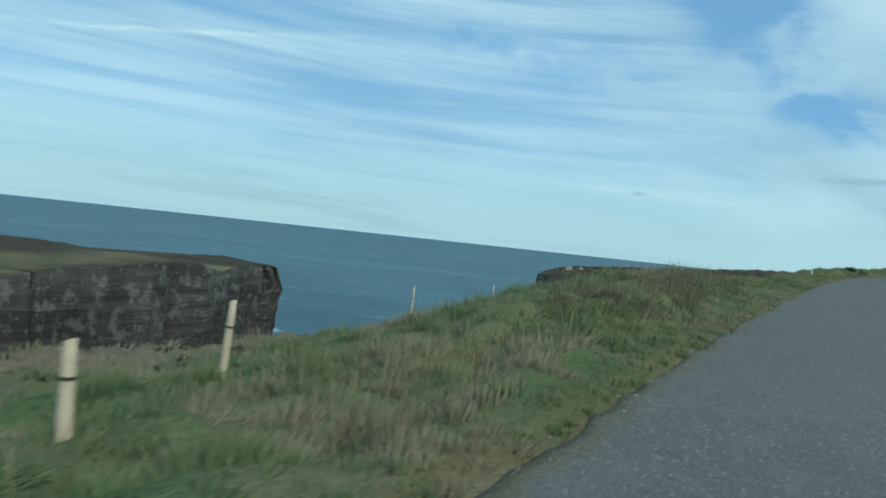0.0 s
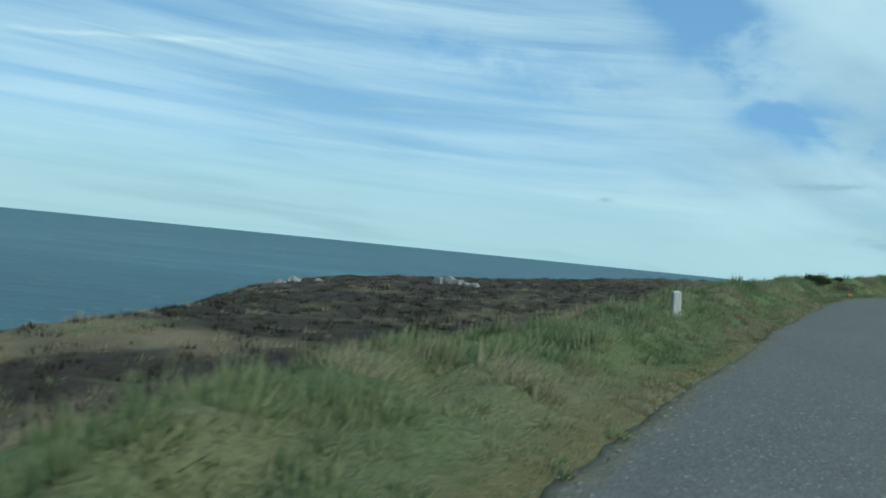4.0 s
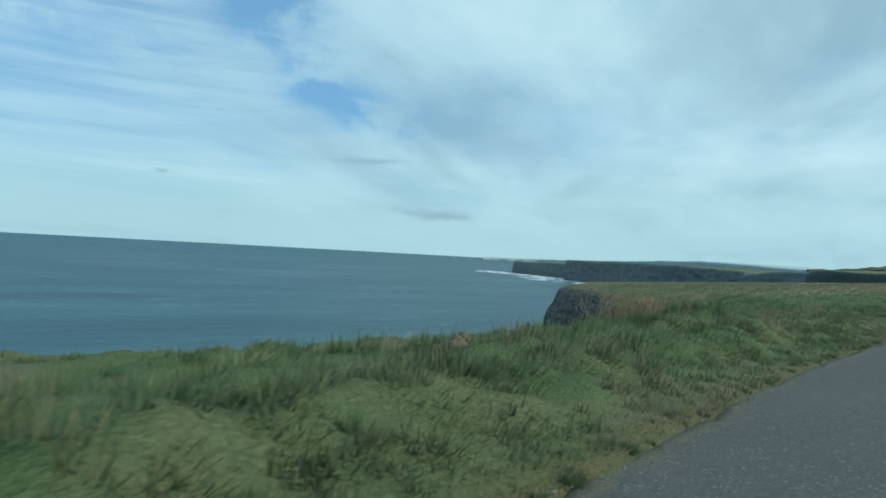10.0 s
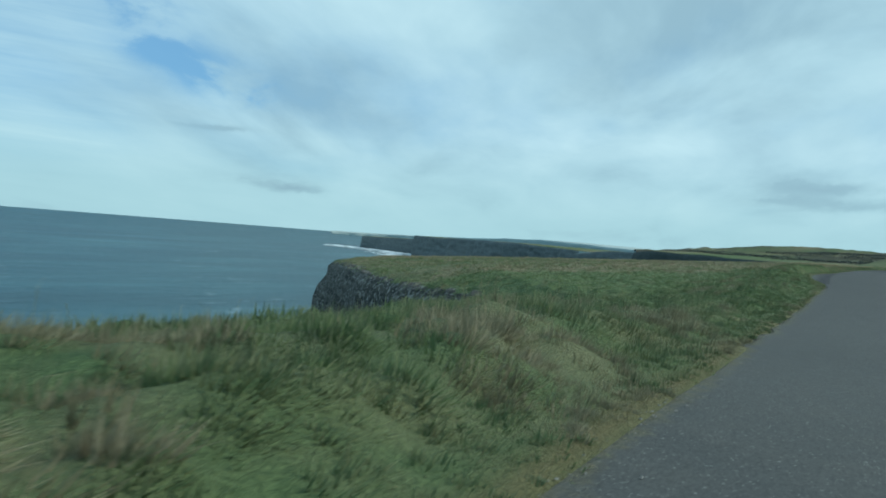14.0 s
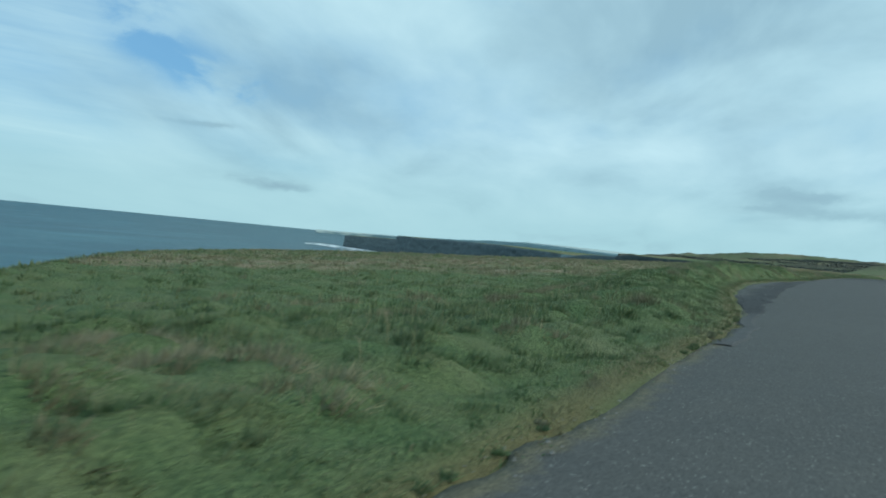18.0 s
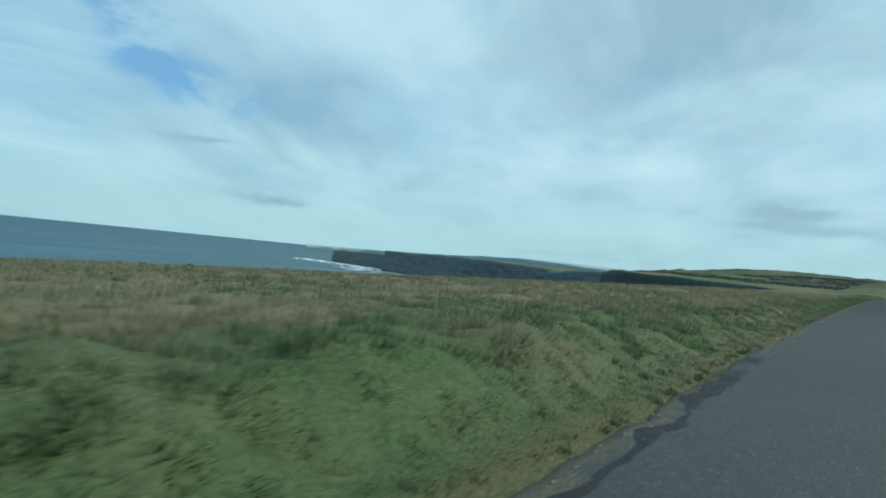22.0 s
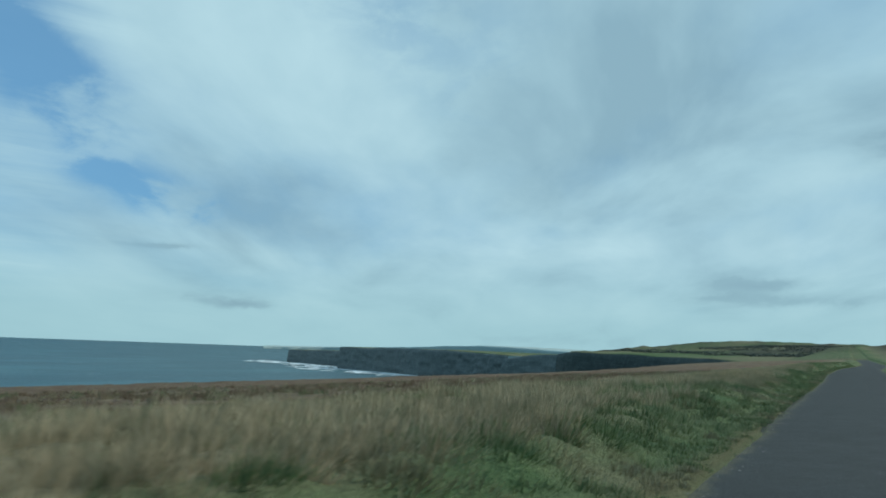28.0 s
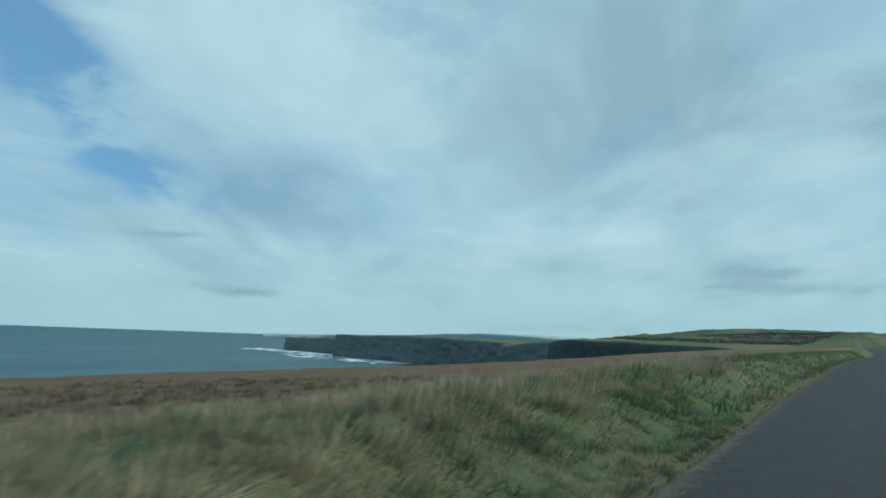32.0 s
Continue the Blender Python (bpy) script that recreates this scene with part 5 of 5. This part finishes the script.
def build_grass():
    rng = np.random.default_rng(7)
    # short sward between the tussocks
    s, l = sow(-8, 336, 0.6, 4.5, 45, 1, 1.3)
    is_h, is_g, is_d = kinds(s, l, rng)
    size = np.clip(0.05 + 0.10 * (l - road_edge(s)), 0.05, 0.17)
    blades("verge_grass", s[is_g], l[is_g], size[is_g], 0.0075, GREEN, 11, "short windblown green grass on the roadside bank", 0.6)
    blades("dry_grass", s[is_d], l[is_d], size[is_d] * 1.1, 0.0068, STRAW, 12, "bleached straw-coloured grass on the roadside bank", 0.5)
    s, l = sow(-8, 336, -0.08, 0.60, 230, 4, 1.1)
    is_h, is_g, is_d = kinds(s, l, rng)
    is_g &= rng.uniform(0, 1, len(s)) < 0.72
    is_d |= (~is_g & ~is_h)
    size = rng.uniform(0.06, 0.13, len(s))
    blades("edge_grass", s[is_g], l[is_g], size[is_g], 0.013, GREEN, 16, "short green grass creeping over the road edge", 0.5)
    blades("edge_straw", s[is_d], l[is_d], size[is_d], 0.012, STRAW, 17, "short yellowed grass along the road edge", 0.5)
    # tussocks of the bank
    s, l = sow(-8, 336, 0.04, 6.0, 10.5, 3, 1.3)
    is_h, is_g, is_d = kinds(s, l, rng)
    moor = s > 160
    size = np.clip(0.09 + 0.15 * (l - road_edge(s)), 0.09, 0.27) * np.interp(s, [138, 150, 250, 262], [1, 0.72, 0.72, 1])
    tufts("green_tussocks", s[is_g], l[is_g], size[is_g], 48, 0.0185, GREEN, 14, "tussocks of long green grass bent by the wind", 0.55, 0.75)
    tufts("straw_tussocks", s[is_d], l[is_d], size[is_d] * 1.1, 56, 0.0160, STRAW, 15, "tussocks of bleached straw-coloured grass", 0.55, 0.70)
    for nm, k, m, lab in (("heather", is_h & ~moor, HEATHER, "dark brown heather behind the bank"), ("moor_grass", is_h & moor, MOOR, "rusty brown moor plants behind the bank")):
        tufts(nm, s[k], l[k], size[k] * 0.75, 50, 0.016, m, 13, lab, 0.15, 0.8)
    # tussocks of the cliff top
    s, l = sow(-8, 345, 6.0, 27.0, 2.9, 2, 1.35)
    is_h, is_g, is_d = kinds(s, l, rng)
    moor = s > 160
    tufts("field_grass", s[is_g], l[is_g], np.full(is_g.sum(), 0.22), 24, 0.026, GREEN, 21, "rough green grass on the cliff top", 0.7, 0.8)
    tufts("field_straw", s[is_d], l[is_d], np.full(is_d.sum(), 0.26), 26, 0.024, STRAW, 22, "dry straw-coloured grass on the cliff top", 0.6, 0.8)
    for nm, k, m, lab in (("field_heather", is_h & ~moor, HEATHER, "dark brown heather on the cliff top"), ("field_moor_grass", is_h & moor, MOOR, "rusty brown moor plants on the cliff top")):
        tufts(nm, s[k], l[k], np.full(k.sum(), 0.20), 26, 0.030, m, 23, lab, 0.15, 1.1)
    # pale seeding tufts standing out of the dry strip
    s = np.concatenate([rng.uniform(198, 262, 500), rng.uniform(262, 345, 2700)])
    l = 3.0 + 4.6 * rng.uniform(0, 1, len(s)) ** 1.1
    keep = fbm(s * 0.3, l * 0.4, 151, 2) > np.interp(s, [198, 250, 262, 336], [0.60, 0.55, 0.43, 0.43])
    tufts("straw_tufts", s[keep], l[keep], np.full(keep.sum(), 0.40), 60, 0.017, PALE, 24, "pale tufts of dry seeding grass", 0.45, 0.60)
    # long thin stems standing out of the bank
    n = 4600
    s = rng.uniform(-6, 334, n)
    l = road_edge(s) + 1.0 + 4.2 * rng.uniform(0, 1, n)
    keep = (fbm(s * 0.35, l * 0.5, 141, 2) > 0.46) & (l < coast(s) - 0.5)
    blades("seed_stems", s[keep], l[keep], np.full(keep.sum(), 0.50), 0.006, PALE, 25, "thin pale seed stems standing in the bank grass", 0.18)
    # dead weeds on the first stretch of bank
    s, l = rng.uniform(9.5, 24, 330), 2.35 + 1.2 * rng.uniform(0, 1, 330)
    keep = fbm(s * 0.5, l * 0.8, 161, 2) > 0.42
    tufts("dead_weeds", s[keep], l[keep], np.full(keep.sum(), 0.36), 60, 0.010, STALK, 32, "grey-brown tangle of dead weeds on the bank", 0.1, 0.6)
    s, l = rng.uniform(9.5, 24, 420), 2.1 + 1.5 * rng.uniform(0, 1, 420)
    blades("dead_stems", s, l, np.full(420, 0.50), 0.012, TAN, 33, "pale dead stems sticking out of the weeds", 0.12)
    # loose dry blades over the straw strip
    s, l = rng.uniform(193, 336, 76000), rng.uniform(2.4, 8.5, 76000)
    g, h, b = ground_cover(s, l)
    keep = rng.uniform(0, 0.8, len(s)) > g + h * 0.7
    blades("dry_sward", s[keep], l[keep], np.full(keep.sum(), 0.24), 0.008, PALE, 26, "fine dry tan grass behind the bank", 0.7)
    # coarse growth of the near headland and of the bank beyond
    s, l = rng.uniform(148, 226, 7000), rng.uniform(24, 84, 7000)
    k = l < coast(s) - 0.8
    s, l = s[k], l[k]
    is_h, is_g, is_d = kinds(s, l, rng)
    tufts("headland_grass", s[is_g], l[is_g], np.full(is_g.sum(), 0.30), 12, 0.07, GREEN, 27, "coarse green grass towards the cliff edge", 0.6, 1.2)
    tufts("headland_straw", s[~is_g], l[~is_g], np.full((~is_g).sum(), 0.28), 12, 0.06, STRAW, 28, "coarse bleached grass towards the cliff edge", 0.6, 1.2)
    s = rng.uniform(336, 440, 2600)
    l = road_edge(s) + 0.2 + 8.0 * rng.uniform(0, 1, 2600) ** 1.2
    is_h, is_g, is_d = kinds(s, l, rng)
    tufts("far_bank_grass", s[is_g], l[is_g], np.full(is_g.sum(), 0.32), 16, 0.05, GREEN, 29, "green tussocks of the bank further along", 0.5, 0.9)
    tufts("far_bank_straw", s[~is_g], l[~is_g], np.full((~is_g).sum(), 0.34), 16, 0.045, STRAW, 30, "straw tussocks of the bank further along", 0.5, 0.9)
    # right-hand verge
    n = 26000
    s, l = rng.uniform(215, 335, n), -3.9 - 4.0 * rng.uniform(0, 1, n)
    blades("far_verge_grass", s, l, np.full(n, 0.30), 0.014, GREEN, 31, "rough grass on the far side of the road")


def build_stones():
    """Loose chippings along the ragged edge of the road."""
    rng = np.random.default_rng(5)
    n = 4200
    s = rng.uniform(-6, 335, n)
    bay = (s > 160) & (s < 187)
    l = road_edge(s) - np.abs(rng.normal(0, 0.22, n)) + 0.12
    l = np.where(bay & (rng.uniform(0, 1, n) < 0.5), 1.45 + (road_edge(s) - 1.45) * rng.uniform(0, 1.05, n), l)
    x, y = plan(s, l)
    z = road_z(s) + 0.004
    r = np.minimum(rng.gamma(2.0, 0.0030, n) + 0.003, 0.017)
    base = np.array([(1, 0, 0), (0.3, 0.9, 0), (-0.8, 0.6, 0), (-0.8, -0.6, 0), (0.3, -0.95, 0), (0.1, 0.05, 0.75)])
    tri = np.array([(0, 1, 5), (1, 2, 5), (2, 3, 5), (3, 4, 5), (4, 0, 5)])
    a = rng.uniform(0, 6.28, n)
    ca, sa = np.cos(a)[:, None], np.sin(a)[:, None]
    bx, by = base[None, :, 0] * rng.uniform(0.7, 1.3, (n, 6)), base[None, :, 1] * rng.uniform(0.7, 1.3, (n, 6))
    v = np.stack([x[:, None] + (bx * ca - by * sa) * r[:, None], y[:, None] + (bx * sa + by * ca) * r[:, None], z[:, None] - 0.01 + (base[None, :, 2] + 0.3) * r[:, None]], -1)
    f = (np.arange(n)[:, None, None] * 6 + tri[None]).reshape(-1, 3)
    tagged(new("chippings", mesh_from("chippings", v.reshape(-1, 3), f, [STONE], False)), "loose grey stone chippings along the road edge", "gravel", kind="stuff")


build_things()
build_stones()
build_grass()
